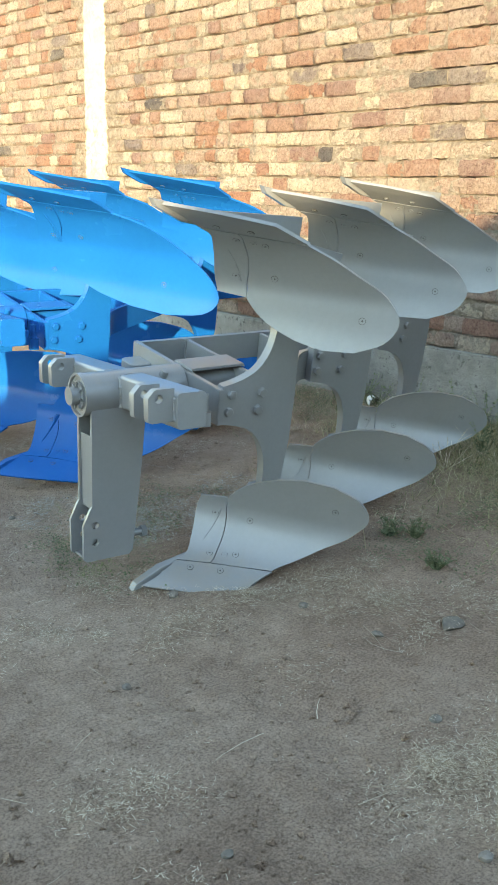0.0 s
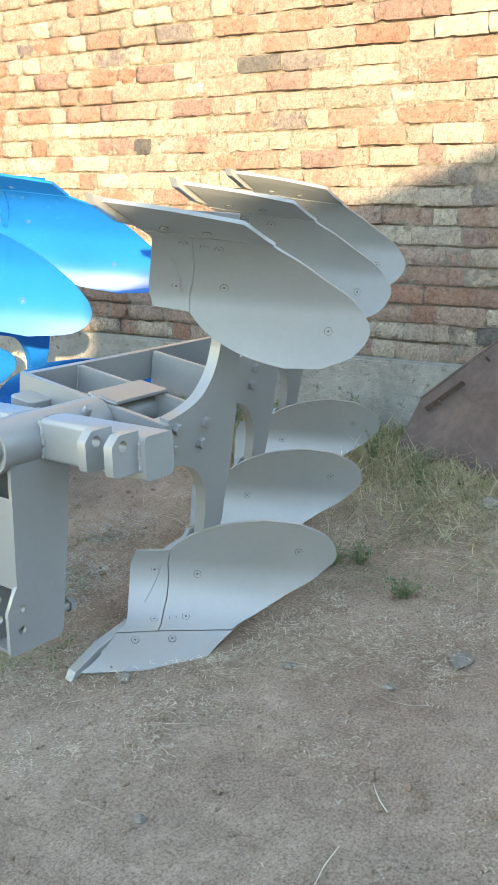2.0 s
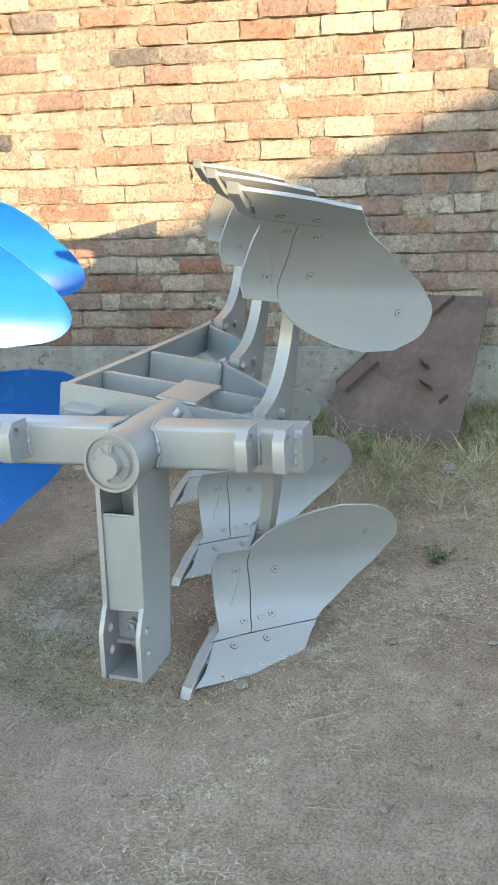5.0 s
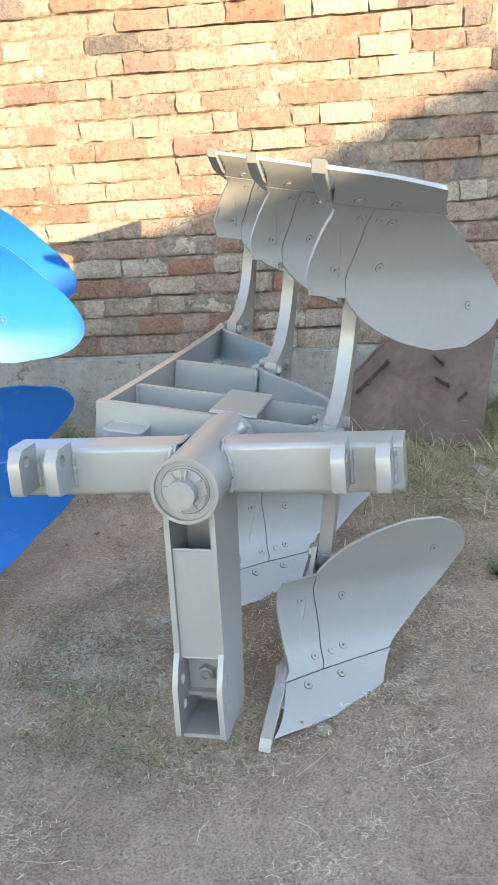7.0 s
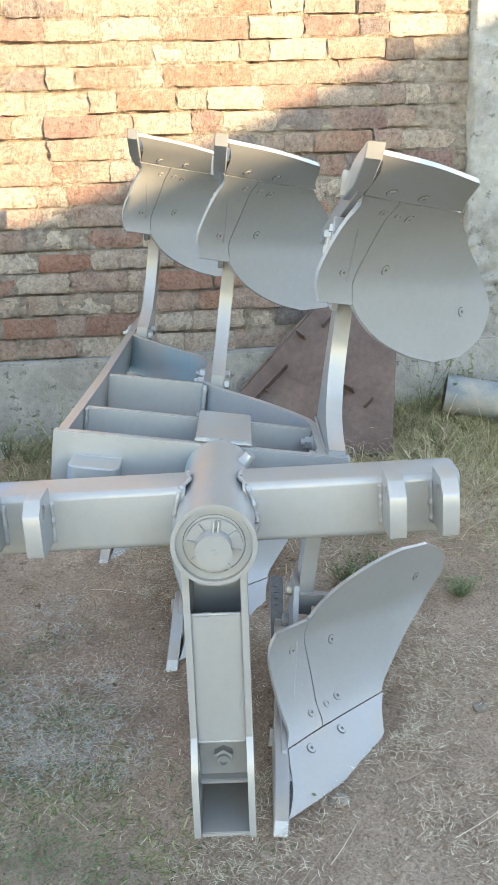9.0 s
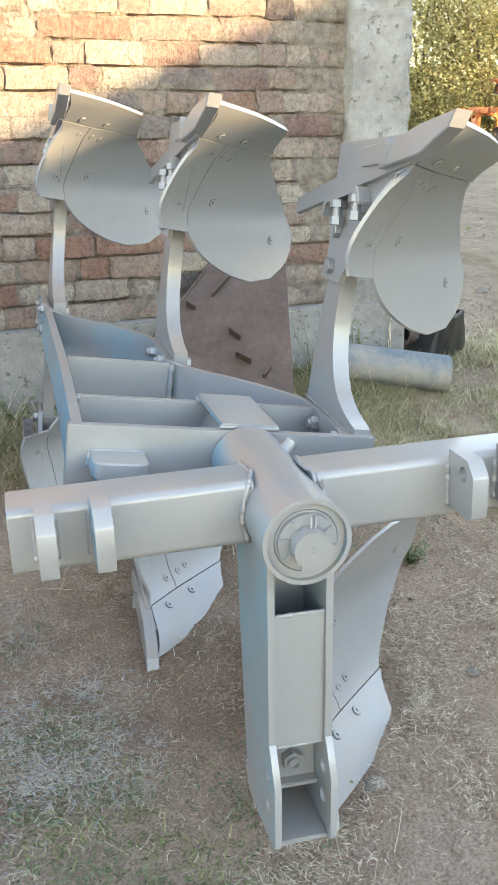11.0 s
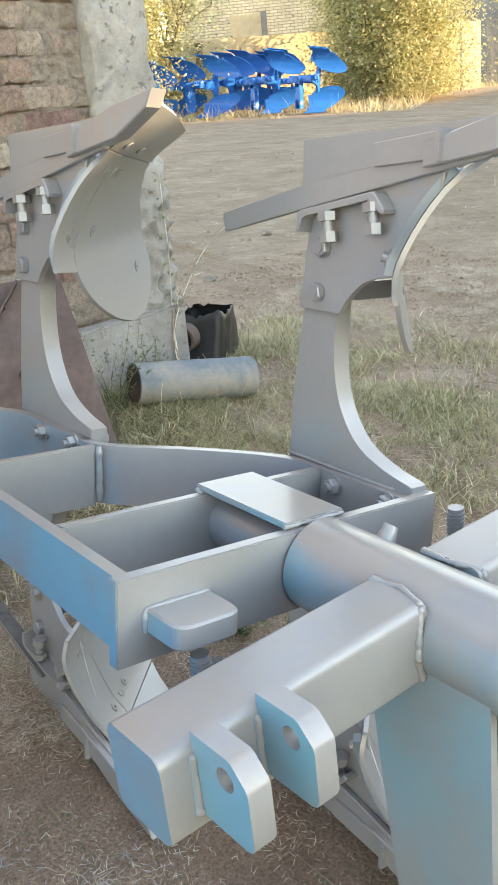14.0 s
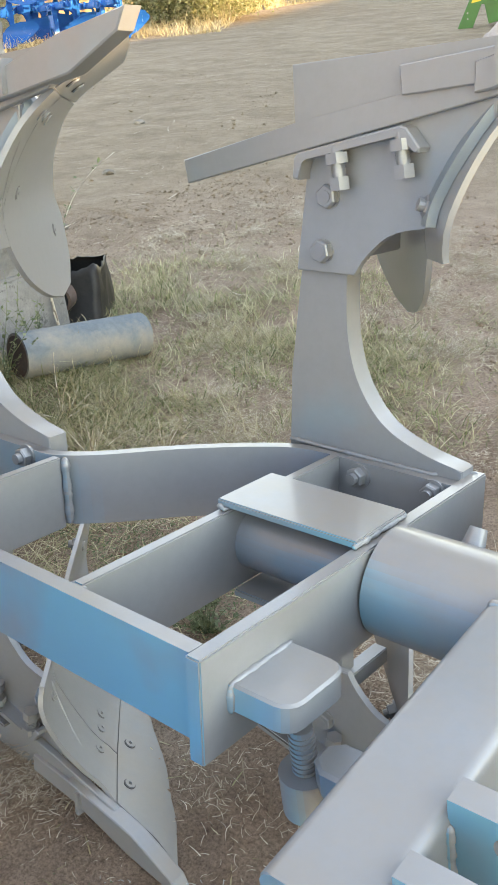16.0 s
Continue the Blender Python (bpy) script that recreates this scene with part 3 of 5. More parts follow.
    for x, y in ((0.61, -0.197), (0.408, 0.308), (0.595, 0.302), (0.613, 0.300)):
        weld([(x, y, frame_hi - 0.004), (x, y, frame_lo + 0.02)], 0.005, root, paint_mat, int(x * 1000))
    for k in range(stations - 1):
        o = step * k
        weld([(0.927 + o.x, 0.052 + o.y, frame_hi - 0.004), (0.927 + o.x, 0.052 + o.y, frame_lo + 0.01)], 0.0075, root, paint_mat, 60 + k)
    weld([(0.402, -0.062, frame_hi + 0.004), (0.402, 0.056, frame_hi + 0.004)], 0.005, root, paint_mat, 4)
    weld([(0.612, 0.056, frame_hi + 0.004), (0.60, 0.058, frame_hi), (0.615, -0.062, frame_hi + 0.002)], 0.004, root, paint_mat, 5)
    for v0, v1 in ((0.195, 0.295),):
        bm = bmesh.new()
        corner = [(0.334 - 0.022 * math.sin(q * math.pi / 8), 0.022 * (1 - math.cos(q * math.pi / 8))) for q in range(5)]
        outline = [(0.388, v0), (0.388, v1)] + [(x, v1 - d) for x, d in corner] + [(x, v0 + d) for x, d in reversed(corner)]
        prism(bm, outline, -0.024, 0.010, "xyz", 0.003)
        stop = part("stop_block", bm, paint_mat, root)
        weld([(0.387, v0, 0.008), (0.387, v1, 0.008), (0.387, v1, -0.024)], 0.006, stop, paint_mat, int(500 + v0 * 100))
    # headstock: it hangs upright, so it is drawn in level axes and turned back
    def level(bm):
        bmesh.ops.transform(bm, matrix=back, verts=bm.verts)
        return bm
    bm = bmesh.new()
    ring(bm, (0.02, 0, 0), (0.384, 0, 0), 0.069, 0.052, 40)
    tube = part("axle_tube", bm, paint_mat, root)
    bm = bmesh.new()
    ring(bm, (0.010, 0, 0), (0.030, 0, 0), 0.0715, 0.0640, 44)
    part("tube_rim", bm, paint_mat, tube)
    bm = bmesh.new()
    rod(bm, (0.019, 0, 0), (0.10, 0, 0), 0.0505, 40)
    ring(bm, (0.019, 0, 0), (0.06, 0, 0), 0.0615, 0.0515, 44)
    part("bearing_cap", bm, paint_mat, tube)
    bm = bmesh.new()
    rod(bm, (0.010, 0, 0), (0.022, 0, 0), 0.047, 40)
    part("castle_nut", bm, paint_mat, tube)
    for q in range(8):
        a = 2 * math.pi * (q + 0.1) / 8
        bm = bmesh.new()
        box(bm, (0.003, -0.0028, 0.031), (0.0105, 0.0028, 0.0455), 0.0008, Matrix.Rotation(a, 4, "X"))
        part("castle_tab", bm, paint_mat, tube)
    bm = bmesh.new()
    for y in (-0.0035, 0.0035):
        rod(bm, (-0.005, y, 0.026), (-0.001, y * 1.3, 0.047), 0.0019, 8)
    part("split_pin", bm, paint_mat, tube)
    bm = bmesh.new()
    rod(bm, (-0.020, 0, 0), (0.02, 0, 0), 0.030, 28)
    ring(bm, (-0.0208, 0, 0), (-0.019, 0, 0), 0.0055, 0.0025, 10)
    part("axle_end", bm, paint_mat, tube)
    bm = bmesh.new()
    rod(bm, (0.30, -0.040, 0.045), (0.30, -0.056, 0.072), 0.016, 14, 0.011)
    part("grease_nipple", bm, paint_mat, tube)
    # cross bar
    hang = Matrix.Rotation(radians(-1.2), 4, "X")
    back_bar = back @ hang
    for y0, y1, nm in ((0.050, 0.440, "cross_bar"), (-0.429, -0.050, "cross_bar")):
        bm = bmesh.new()
        rim = [(cx + 0.013 * math.cos(a), cz + 0.013 * math.sin(a)) for cx, cz, a0 in ((0.219, 0.049, 0.0), (0.145, 0.049, 0.5), (0.145, -0.035, 1.0), (0.219, -0.035, 1.5)) for a in (math.pi * (a0 + q / 10) for q in range(6))]
        prism(bm, rim, y0, y1, "xzy", 0.0015)
        bmesh.ops.transform(bm, matrix=back_bar, verts=bm.verts)
        part(nm, bm, paint_mat, root)
        e = 0.072 if y0 > 0 else -0.072
        for n, run in enumerate(([(0.229, e * 0.70, 0.058), (0.18, e * 0.62, 0.061), (0.136, e * 0.80, 0.060)], [(0.136, e * 0.80, 0.059), (0.131, e * 0.94, 0.03), (0.132, e, -0.01), (0.134, e * 0.86, -0.044)])):
            w = weld(run, 0.0055 + 0.001 * n, root, paint_mat, 20 + 2 * n + int(y0 > 0))
            w.data.transform(back_bar)
    for y0, y1 in ((0.371, 0.399), (0.287, 0.315), (-0.321, -0.293), (-0.409, -0.381)):
        bm = bmesh.new()
        shape = [(0.134, -0.024), (0.134, 0.076), (0.073, 0.076), (0.067, 0.0735), (0.0485, 0.055), (0.046, 0.049), (0.046, -0.012), (0.050, -0.021), (0.058, -0.024)]
        holed(bm, shape, [(0.081, 0.048, 0.0135)], y0, y1)
        bmesh.ops.transform(bm, matrix=back_bar, verts=bm.verts)
        part("hitch_lug", bm, paint_mat, root)
        for k, yy in enumerate((y0 - 0.002, y1 + 0.002)):
            w = weld([(0.1325, yy, -0.026), (0.1325, yy, 0.050)], 0.0065, root, paint_mat, int(900 + y0 * 100) + 7 * k)
            w.data.transform(back_bar)
    # mast below the axle: two cheeks, webs, and the forked foot
    for y0, y1 in ((0.046, 0.058), (-0.052, -0.040)):
        bm = bmesh.new()
        holed(bm, [(0.035, -0.035), (0.235, -0.035), (0.215, -0.25), (0.178, -0.545), (0.165, -0.560), (0.006, -0.560), (-0.004, -0.550), (-0.004, -0.435), (0.02, -0.385), (0.03, -0.37)], [(0.040, -0.435, 0.0125), (0.040, -0.495, 0.0125)], y0, y1)
        level(bm)
        part("mast_cheek", bm, paint_mat, root)
    bm = bmesh.new()
    box(bm, (0.040, -0.040, -0.385), (0.050, 0.046, -0.138), 0.0015)
    level(bm)
    part("mast_web", bm, paint_mat, root)
    bm = bmesh.new()
    box(bm, (0.085, -0.040, -0.490), (0.095, 0.046, -0.385), 0.0015)
    level(bm)
    part("mast_web", bm, paint_mat, root)
    for z0 in (-0.490, -0.558):
        bm = bmesh.new()
        box(bm, (0.008 if z0 < -0.5 else 0.066, -0.040, z0), (0.15, 0.046, z0 + 0.009), 0.0015)
        level(bm)
        part("mast_web", bm, paint_mat, root)
    bm = bmesh.new()
    rod(bm, (0.068, 0.003, -0.44), (0.086, 0.003, -0.44), 0.019, 6)
    ring(bm, (0.060, 0.003, -0.44), (0.070, 0.003, -0.44), 0.012, 0.007, 16)
    level(bm)
    part("foot_nut", bm, steel_mat, root)
    bm = bmesh.new()
    box(bm, (0.150, -0.040, -0.545), (0.160, 0.046, -0.06), 0.0015)
    level(bm)
    part("mast_web", bm, paint_mat, root)
    for z0 in (-0.138, -0.385):
        w = weld([(0.042, -0.040, z0), (0.042, 0.046, z0)], 0.004, root, paint_mat, int(-z0 * 1000))
        w.data.transform(back)
    bm = bmesh.new()
    rod(bm, (0.17, -0.02, -0.50), (0.235, -0.02, -0.50), 0.013, 14)
    rod(bm, (0.225, -0.02, -0.50), (0.243, -0.02, -0.50), 0.021, 6)
    level(bm)
    part("top_link_pin", bm, steel_mat, root)
    # stop bosses behind the cross bar
    for y in (0.250, -0.250):
        bm = bmesh.new()
        top = -0.066 if y > 0 else -0.040
        rod(bm, (0.338, y, -0.118 if y > 0 else -0.088), (0.338, y, top), 0.029 if y > 0 else 0.022, 24)
        prism(bm, [(0.196, y - 0.026), (0.196, y + 0.026), (0.300, y + 0.024), (0.315, y + 0.012), (0.315, y - 0.012), (0.300, y - 0.024)], -0.066, top + 0.038, "xyz", 0.004)
        level(bm)
        boss = part("stop_boss", bm, paint_mat, root)
        bm = bmesh.new()
        rod(bm, (0.338, y, top - 0.01), (0.338, y, top + 0.058), 0.0125, 18)
        for q in range(8):
            ring(bm, (0.338, y, top + 0.002 + q * 0.0065), (0.338, y, top + 0.0055 + q * 0.0065), 0.0142, 0.012, 18)
        level(bm)
        part("stop_screw", bm, paint_mat, boss)
    return root


PLOUGH_POSE = Matrix.Translation(PLOUGH_AT) @ PLOUGH_TURN
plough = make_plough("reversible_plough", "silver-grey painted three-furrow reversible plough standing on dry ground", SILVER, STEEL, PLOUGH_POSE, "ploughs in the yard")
blue = make_plough("reversible_plough", "bright blue painted two-furrow reversible plough beside the brick wall", BLUE, BLUE,
                   Matrix.Translation((1.18, 4.04, 0.74)) @ PLOUGH_TURN, "ploughs in the yard", SECTION_LONG, (MB_LEFT_LONG, MB_RIGHT_LONG), 2, STATION * 1.42, 0.79)
copy_thing(blue, Matrix.Translation((1.08, 4.95, 0.74)) @ PLOUGH_TURN)


# ---- ground ----
def ground_z(x, y):
    near = 0.095 * max(0.0, x - 1.35)
    far = 0.095 * 2.65 + 0.05 * (x - 4.0)
    z = near if x < 4.0 else min(far, 0.95)
    z += 0.055 * math.exp(-(((x - 3.66) / 0.30) ** 2 + ((y - 1.82) / 0.30) ** 2))
    return z + 0.012 * noise.noise(Vector((x * 1.1, y * 1.1, 0))) + 0.006 * noise.noise(Vector((x * 4.0, y * 4.0, 3))) + 0.0045 * noise.noise(Vector((x * 11.0, y * 11.0, 8)))


def ground_mesh():
    bm = bmesh.new()
    xs = sorted(set([-300, -120, -60, -30, -15, -8, -4] + [round(-2 + 0.035 * i, 3) for i in range(198)] + [5, 5.5, 6, 7, 8, 9, 10, 11, 12, 13, 14, 15, 16, 17, 18, 19, 20, 22, 24, 27, 30, 35, 45, 70, 130, 300, 700]))
    ys = sorted(set([-700, -300, -130, -70, -40, -30, -25, -20, -17, -14, -12, -10, -8, -7, -6, -5, -4, -3, -2.4, -1.8, -1.2] + [round(-0.8 + 0.035 * i, 3) for i in range(189)] + [6, 7, 9, 12, 20, 40, 100, 300, 700]))
    grid = [[bm.verts.new((x, y, ground_z(x, y))) for y in ys] for x in xs]
    for a, b in zip(grid, grid[1:]):
        for j in range(len(ys) - 1):
            bm.faces.new((a[j], b[j], b[j + 1], a[j + 1]))
    return mesh_of("ground", bm, GROUND, 80)


ground = tagged(new("ground", ground_mesh()), "dry brown earth yard strewn with straw", "ground", kind="structure")

# ---- brick wall ----
# Its own axes: x along the wall towards the yard (from the far pillar), y out of its face, z up.
WALL_AT = Vector((3.66, 3.35, 0.0))
WALL = Matrix.Translation(WALL_AT) @ Matrix(((0.1191, -0.9929, 0, 0), (-0.9929, -0.1191, 0, 0), (0, 0, 1, 0), (0, 0, 0, 1)))
COURSE, BRICK_L, BRICK_H, JOINT = 0.0872, 0.226, 0.077, 0.012
WALL_X0, WALL_X1 = -7.0, 1.655


def sag(x, z):
    """How far the courses were laid out of true."""
    return 0.010 * noise.noise(Vector((x * 0.9, z * 1.5, 2))) + 0.004 * noise.noise(Vector((x * 4, z * 9, 6)))



wall = thing("wall_brick", "old weathered red brick wall smeared with cement mortar", "wall", m=WALL, kind="structure")
# the bed: cement squeezed out unevenly between the bricks and smeared over some of them
across = [WALL_X0 + 0.02 * i for i in range(170)] + [-3.6 + 0.0095 * i for i in range(553)] + [WALL_X1]
heights = []
for k in range(-1, 32):
    joint = 0.60 + COURSE * (k - 0.5)
    heights += [(joint + o, dip) for o, dip in ((-0.0045, 0.3), (0.0, 1.0), (0.0045, 0.3), (0.014, 0), (0.025, 0), (0.036, 0), (0.047, 0), (0.058, 0), (0.070, 0))]
nx, nz = len(across) - 1, len(heights) - 1
pts = []
for x in across:
    for z, dip in heights:
        edge = 0.5 + 0.5 * math.cos(2 * math.pi * (z - 0.60 - 0.5 * COURSE) / COURSE)
        lump = noise.noise(Vector((x * 9, z * 9, 0))) * 0.006 + noise.noise(Vector((x * 24, z * 30, 4))) * 0.009 + noise.noise(Vector((x * 70, z * 70, 8))) * 0.005 + noise.noise(Vector((x * 1.7, z * 1.7, 9))) * 0.004
        crack = max(0.0, noise.noise(Vector((x * 4.3, z * 11, 21))) + 0.22)
        groove = dip * (0.006 + 0.050 * crack)
        hole = 0.09 if math.hypot(x - 0.98, z - 1.83) < 0.028 else 0
        pts.append((x, -0.0085 + 0.0028 * edge + lump - groove - hole, z + sag(x, z)))
quads = [(i * (nz + 1) + j, (i + 1) * (nz + 1) + j, (i + 1) * (nz + 1) + j + 1, i * (nz + 1) + j + 1) for i in range(nx) for j in range(nz)]
me = bpy.data.meshes.new("mortar_bed")
me.from_pydata(pts, [], quads)
me.materials.append(MORTAR)
me.shade_smooth()
part("mortar_bed", me, None, wall)
bm = bmesh.new()
box(bm, (WALL_X0, -0.24, 0.0), (WALL_X1, -0.03, 3.4))
part("wall_core", bm, MORTAR, wall)
bm = bmesh.new()
box(bm, (WALL_X0, -0.02, -0.3), (WALL_X1 + 0.3, 0.055, 0.555), 0.01)
tagged(part("plinth", bm, CONCRETE, None), "grey cement plinth along the foot of the brick wall", "plinth", kind="structure").matrix_world = WALL


def pillar(x0, x1, out, name, label, material=CONCRETE):
    """Cast in rough shuttering: pitted, lumpy where grout ran out, its arrises chipped."""
    run = [(x0, -0.30 + (out + 0.30) * i / 12) for i in range(12)] + [(x0 + (x1 - x0) * i / 24, out) for i in range(24)] + [(x1, out - (out + 0.30) * i / 12) for i in range(13)]
    levels = [0.5 + 2.9 * j / 220 for j in range(221)]
    pts, quads = [], []
    for x, y in run:
        edge = max(0.0, 1 - min(abs(x - x0), abs(x1 - x)) / 0.02) * max(0.0, 1 - abs(y - out) / 0.02)
        for z in levels:
            p = Vector((x, y, z))
            rough = 0.30 + 1.3 * max(0.0, noise.noise(Vector((x * 3, z * 1.6, 5))) + 0.35 * max(0.0, 1.9 - z))
            push = 0.003 * noise.noise(p * 7) + rough * (0.015 * noise.noise(p * 22) + 0.012 * noise.noise(p * 48))
            pit = max(0.0, noise.noise(p * 27 + Vector((3, 1, 7))) - 0.22) * 0.05 * rough
            chip = edge * (0.006 + 0.022 * max(0.0, noise.noise(Vector((x, z * 9, 3)))))
            d = push - pit
            pts.append((x + (d if x == x1 else -d if x == x0 else 0) - chip * (1 if x > (x0 + x1) / 2 else -1), y + (d if abs(y - out) < 1e-6 else 0) - chip, z))
    n = len(levels)
    quads = [(i * n + j, (i + 1) * n + j, (i + 1) * n + j + 1, i * n + j + 1) for i in range(len(run) - 1) for j in range(n - 1)]
    me = bpy.data.meshes.new(name)
    me.from_pydata(pts, [], quads)
    me.materials.append(material)
    me.shade_smooth()
    ob = part(name, me, None, None)
    ob.matrix_world = WALL
    return tagged(ob, label, "pillar", kind="structure")


pillar(1.655, 1.955, 0.03, "pillar_1", "rough cast concrete pillar closing the brick wall")
pillar(-3.55, -3.27, 0.012, "pillar_2", "sunlit pale cement pillar set in the brick wall", LIME)


def brick_mesh(length, seed):
    """A worn brick: its face bulges and crumbles, its arrises are rounded off."""
    rng = random.Random(seed)
    bm = bmesh.new()
    nu, nv = (6, 4) if length > 0.15 else (4, 4)
    o = Vector((seed * 3.7, 0, seed * 1.3))
    grid = []
    for i in range(nu + 1):
        col = []
        for j in range(nv + 1):
            u, v = 2 * i / nu - 1, 2 * j / nv - 1
            p = Vector((u * length / 2, 0, v * BRICK_H / 2))
            edge = (i in (0, nu)) + (j in (0, nv))
            p.x += 0.012 * noise.noise(p * 30 + o)
            p.z += 0.009 * noise.noise(p * 30 + o + Vector((9, 0, 0)))
            p.y = (0.004, -0.001, -0.009)[edge] + 0.007 * noise.noise(p * 22 + o + Vector((0, 5, 0))) + 0.003 * noise.noise(p * 60 + o)
            col.append(bm.verts.new(p))
        grid.append(col)
    for a, b in zip(grid, grid[1:]):
        for j in range(nv):
            bm.faces.new((a[j], b[j], b[j + 1], a[j + 1]))
    rim = [c[0] for c in grid] + grid[-1][1:] + [c[-1] for c in reversed(grid[:-1])] + list(reversed(grid[0][1:-1]))
    back = [bm.verts.new((v.co.x, -0.032, v.co.z)) for v in rim]
    for k in range(len(rim)):
        bm.faces.new((rim[k], rim[(k + 1) % len(rim)], back[(k + 1) % len(rim)], back[k]))
    return mesh_of("brick", bm, BRICK, 32)


rng = random.Random(11)
STRETCHERS = [brick_mesh(BRICK_L, s) for s in range(12)]
HEADERS = [brick_mesh(0.112, 50 + s) for s in range(12)]
spots = []
z = 0.60
row = 0
while z < 3.3:
    x = WALL_X0 + (0.06 if row % 2 else 0.0) + rng.uniform(-0.03, 0.03)
    long_next = row % 2 == 0
    while x < WALL_X1:
        is_long = long_next if rng.random() < 0.8 else not long_next
        long_next = not long_next
        length = BRICK_L if is_long else 0.112
        length *= rng.uniform(0.90, 1.07)
        if x + length > WALL_X1:
            break
        if not (-3.55 - length < x < -3.27) and math.hypot(x + length / 2 - 0.98, z - 1.83) > 0.07:
            spots.append((x + length / 2, z, is_long, length))
        x += length + JOINT * rng.uniform(0.3, 1.0)
    z += COURSE
    row += 1
spots.sort(key=lambda s: abs(s[0] - 0.35) / 1.75 + abs(s[1] - 1.25) / 0.95)
for sx, sz, is_long, length in spots[:300]:
    mesh = rng.choice(STRETCHERS if is_long else HEADERS)
    ob = new("brick", mesh)
    ob.parent = wall
    base = BRICK_L if is_long else 0.112
    ob.matrix_local = pose(sx, rng.uniform(-0.010, 0.006), sz + sag(sx, sz) + rng.uniform(-.003, .003), 0, rng.uniform(-0.9, 0.9), rng.uniform(-1.5, 1.5)) @ Matrix.Diagonal((length / base, 1, rng.uniform(0.90, 1.06), 1))
verts, faces = [], []
for sx, sz, is_long, length in spots[300:]:
    mesh = rng.choice(STRETCHERS if is_long else HEADERS)
    base = BRICK_L if is_long else 0.112
    m = pose(sx, rng.uniform(-0.010, 0.006), sz + sag(sx, sz) + rng.uniform(-.003, .003), 0, rng.uniform(-0.9, 0.9), rng.uniform(-1.5, 1.5)) @ Matrix.Diagonal((length / base, 1, rng.uniform(0.90, 1.06), 1))
    o = len(verts)
    verts += [m @ v.co for v in mesh.vertices]
    faces += [[o + i for i in p.vertices] for p in mesh.polygons]
me = bpy.data.meshes.new("bricks")
me.from_pydata(verts, [], faces)
me.materials.append(BRICK_FAR)
me.shade_smooth()
tagged(part("bricks", me, None, wall), kind="stuff")

# ---- unseen blocks added behind the camera to shade the yard ----
bm = bmesh.new()
along = Vector((1, 0.504, 0)).normalized()
q = Vector((-28.3, -29.8, 9.2))
turn = Matrix(((along.x, -along.y, 0, q.x), (along.y, along.x, 0, q.y), (0, 0, 1, 0), (0, 0, 0, 1)))
box(bm, (-60, -8, -1.0), (32.5, 0.0, q.z), 0.0, turn)
tagged(part("building", bm, MORTAR, None), "long unseen block added to shade the yard", "building", kind="structure")
# a second unseen block, added so its top edge ends the shade along the far grass
flat_sun = Vector((SUN_DIR.x, SUN_DIR.y, 0)).normalized()
across = Vector((flat_sun.y, -flat_sun.x, 0))
ends = [across * c + flat_sun * (3.6 - 0.46 * (c - 13.7) - 40.0) for c in (11.2, 42.0)]
d = ends[1] - ends[0]
bm = bmesh.new()
box(bm, (0, -8.0, -1.0), (d.length, 0.0, 8.85), 0.0, Matrix.Translation(ends[0]) @ Matrix.Rotation(math.atan2(d.y, d.x), 4, "Z"))
tagged(part("building_low", bm, MORTAR, None), "second unseen block added to shade the yard", "building", kind="structure")
# an unseen gable shape added nearer by to cut the sun, its verge rising across it
along = Vector((1, 0.305, 0)).normalized()
q = Vector((1.75, 2.35, 1.335)) - SUN_DIR * 8.0
side = Vector((-SUN_DIR.y, SUN_DIR.x, 0)).normalized() * -1
shade = SUN_DIR.cross(along)
rise = -shade.dot(side) / shade.z
turn = Matrix(((side.x, -side.y, 0, q.x), (side.y, side.x, 0, q.y), (0, 0, 1, 0), (0, 0, 0, 1)))
bm = bmesh.new()
# the step in the outline lets sun onto the blue plough
low, top = -q.z / rise - 1.0, 7.0
prism(bm, [(low, -1.0), (top, -1.0), (top, q.z + rise * top), (-0.34, q.z - 0.34 * rise), (-0.34, q.z - 0.34 * rise - 0.20), (low, q.z + rise * low - 0.20)], -6.0, 0.0, "xzy")
bmesh.ops.transform(bm, matrix=turn, verts=bm.verts)
tagged(part("building_gable", bm, MORTAR, None), "unseen gable-shaped block added to cut the sunlight", "building", kind="structure")

# an unseen high wall added behind the camera, along the yard's side, to dim the boards' sky reflections
foot = [Vector((-9.0, -16.0, 0)), Vector((4.9, -8.6, 0))]
d = foot[1] - foot[0]
bm = bmesh.new()
box(bm, (0, -0.8, -0.5), (d.length, 0, 7.0), 0.0, Matrix.Translation(foot[0]) @ Matrix.Rotation(math.atan2(d.y, d.x), 4, "Z"))
tagged(part("wall_yard", bm, MORTAR, None), "unseen high wall added to dim reflections in the plough", "wall", kind="structure")


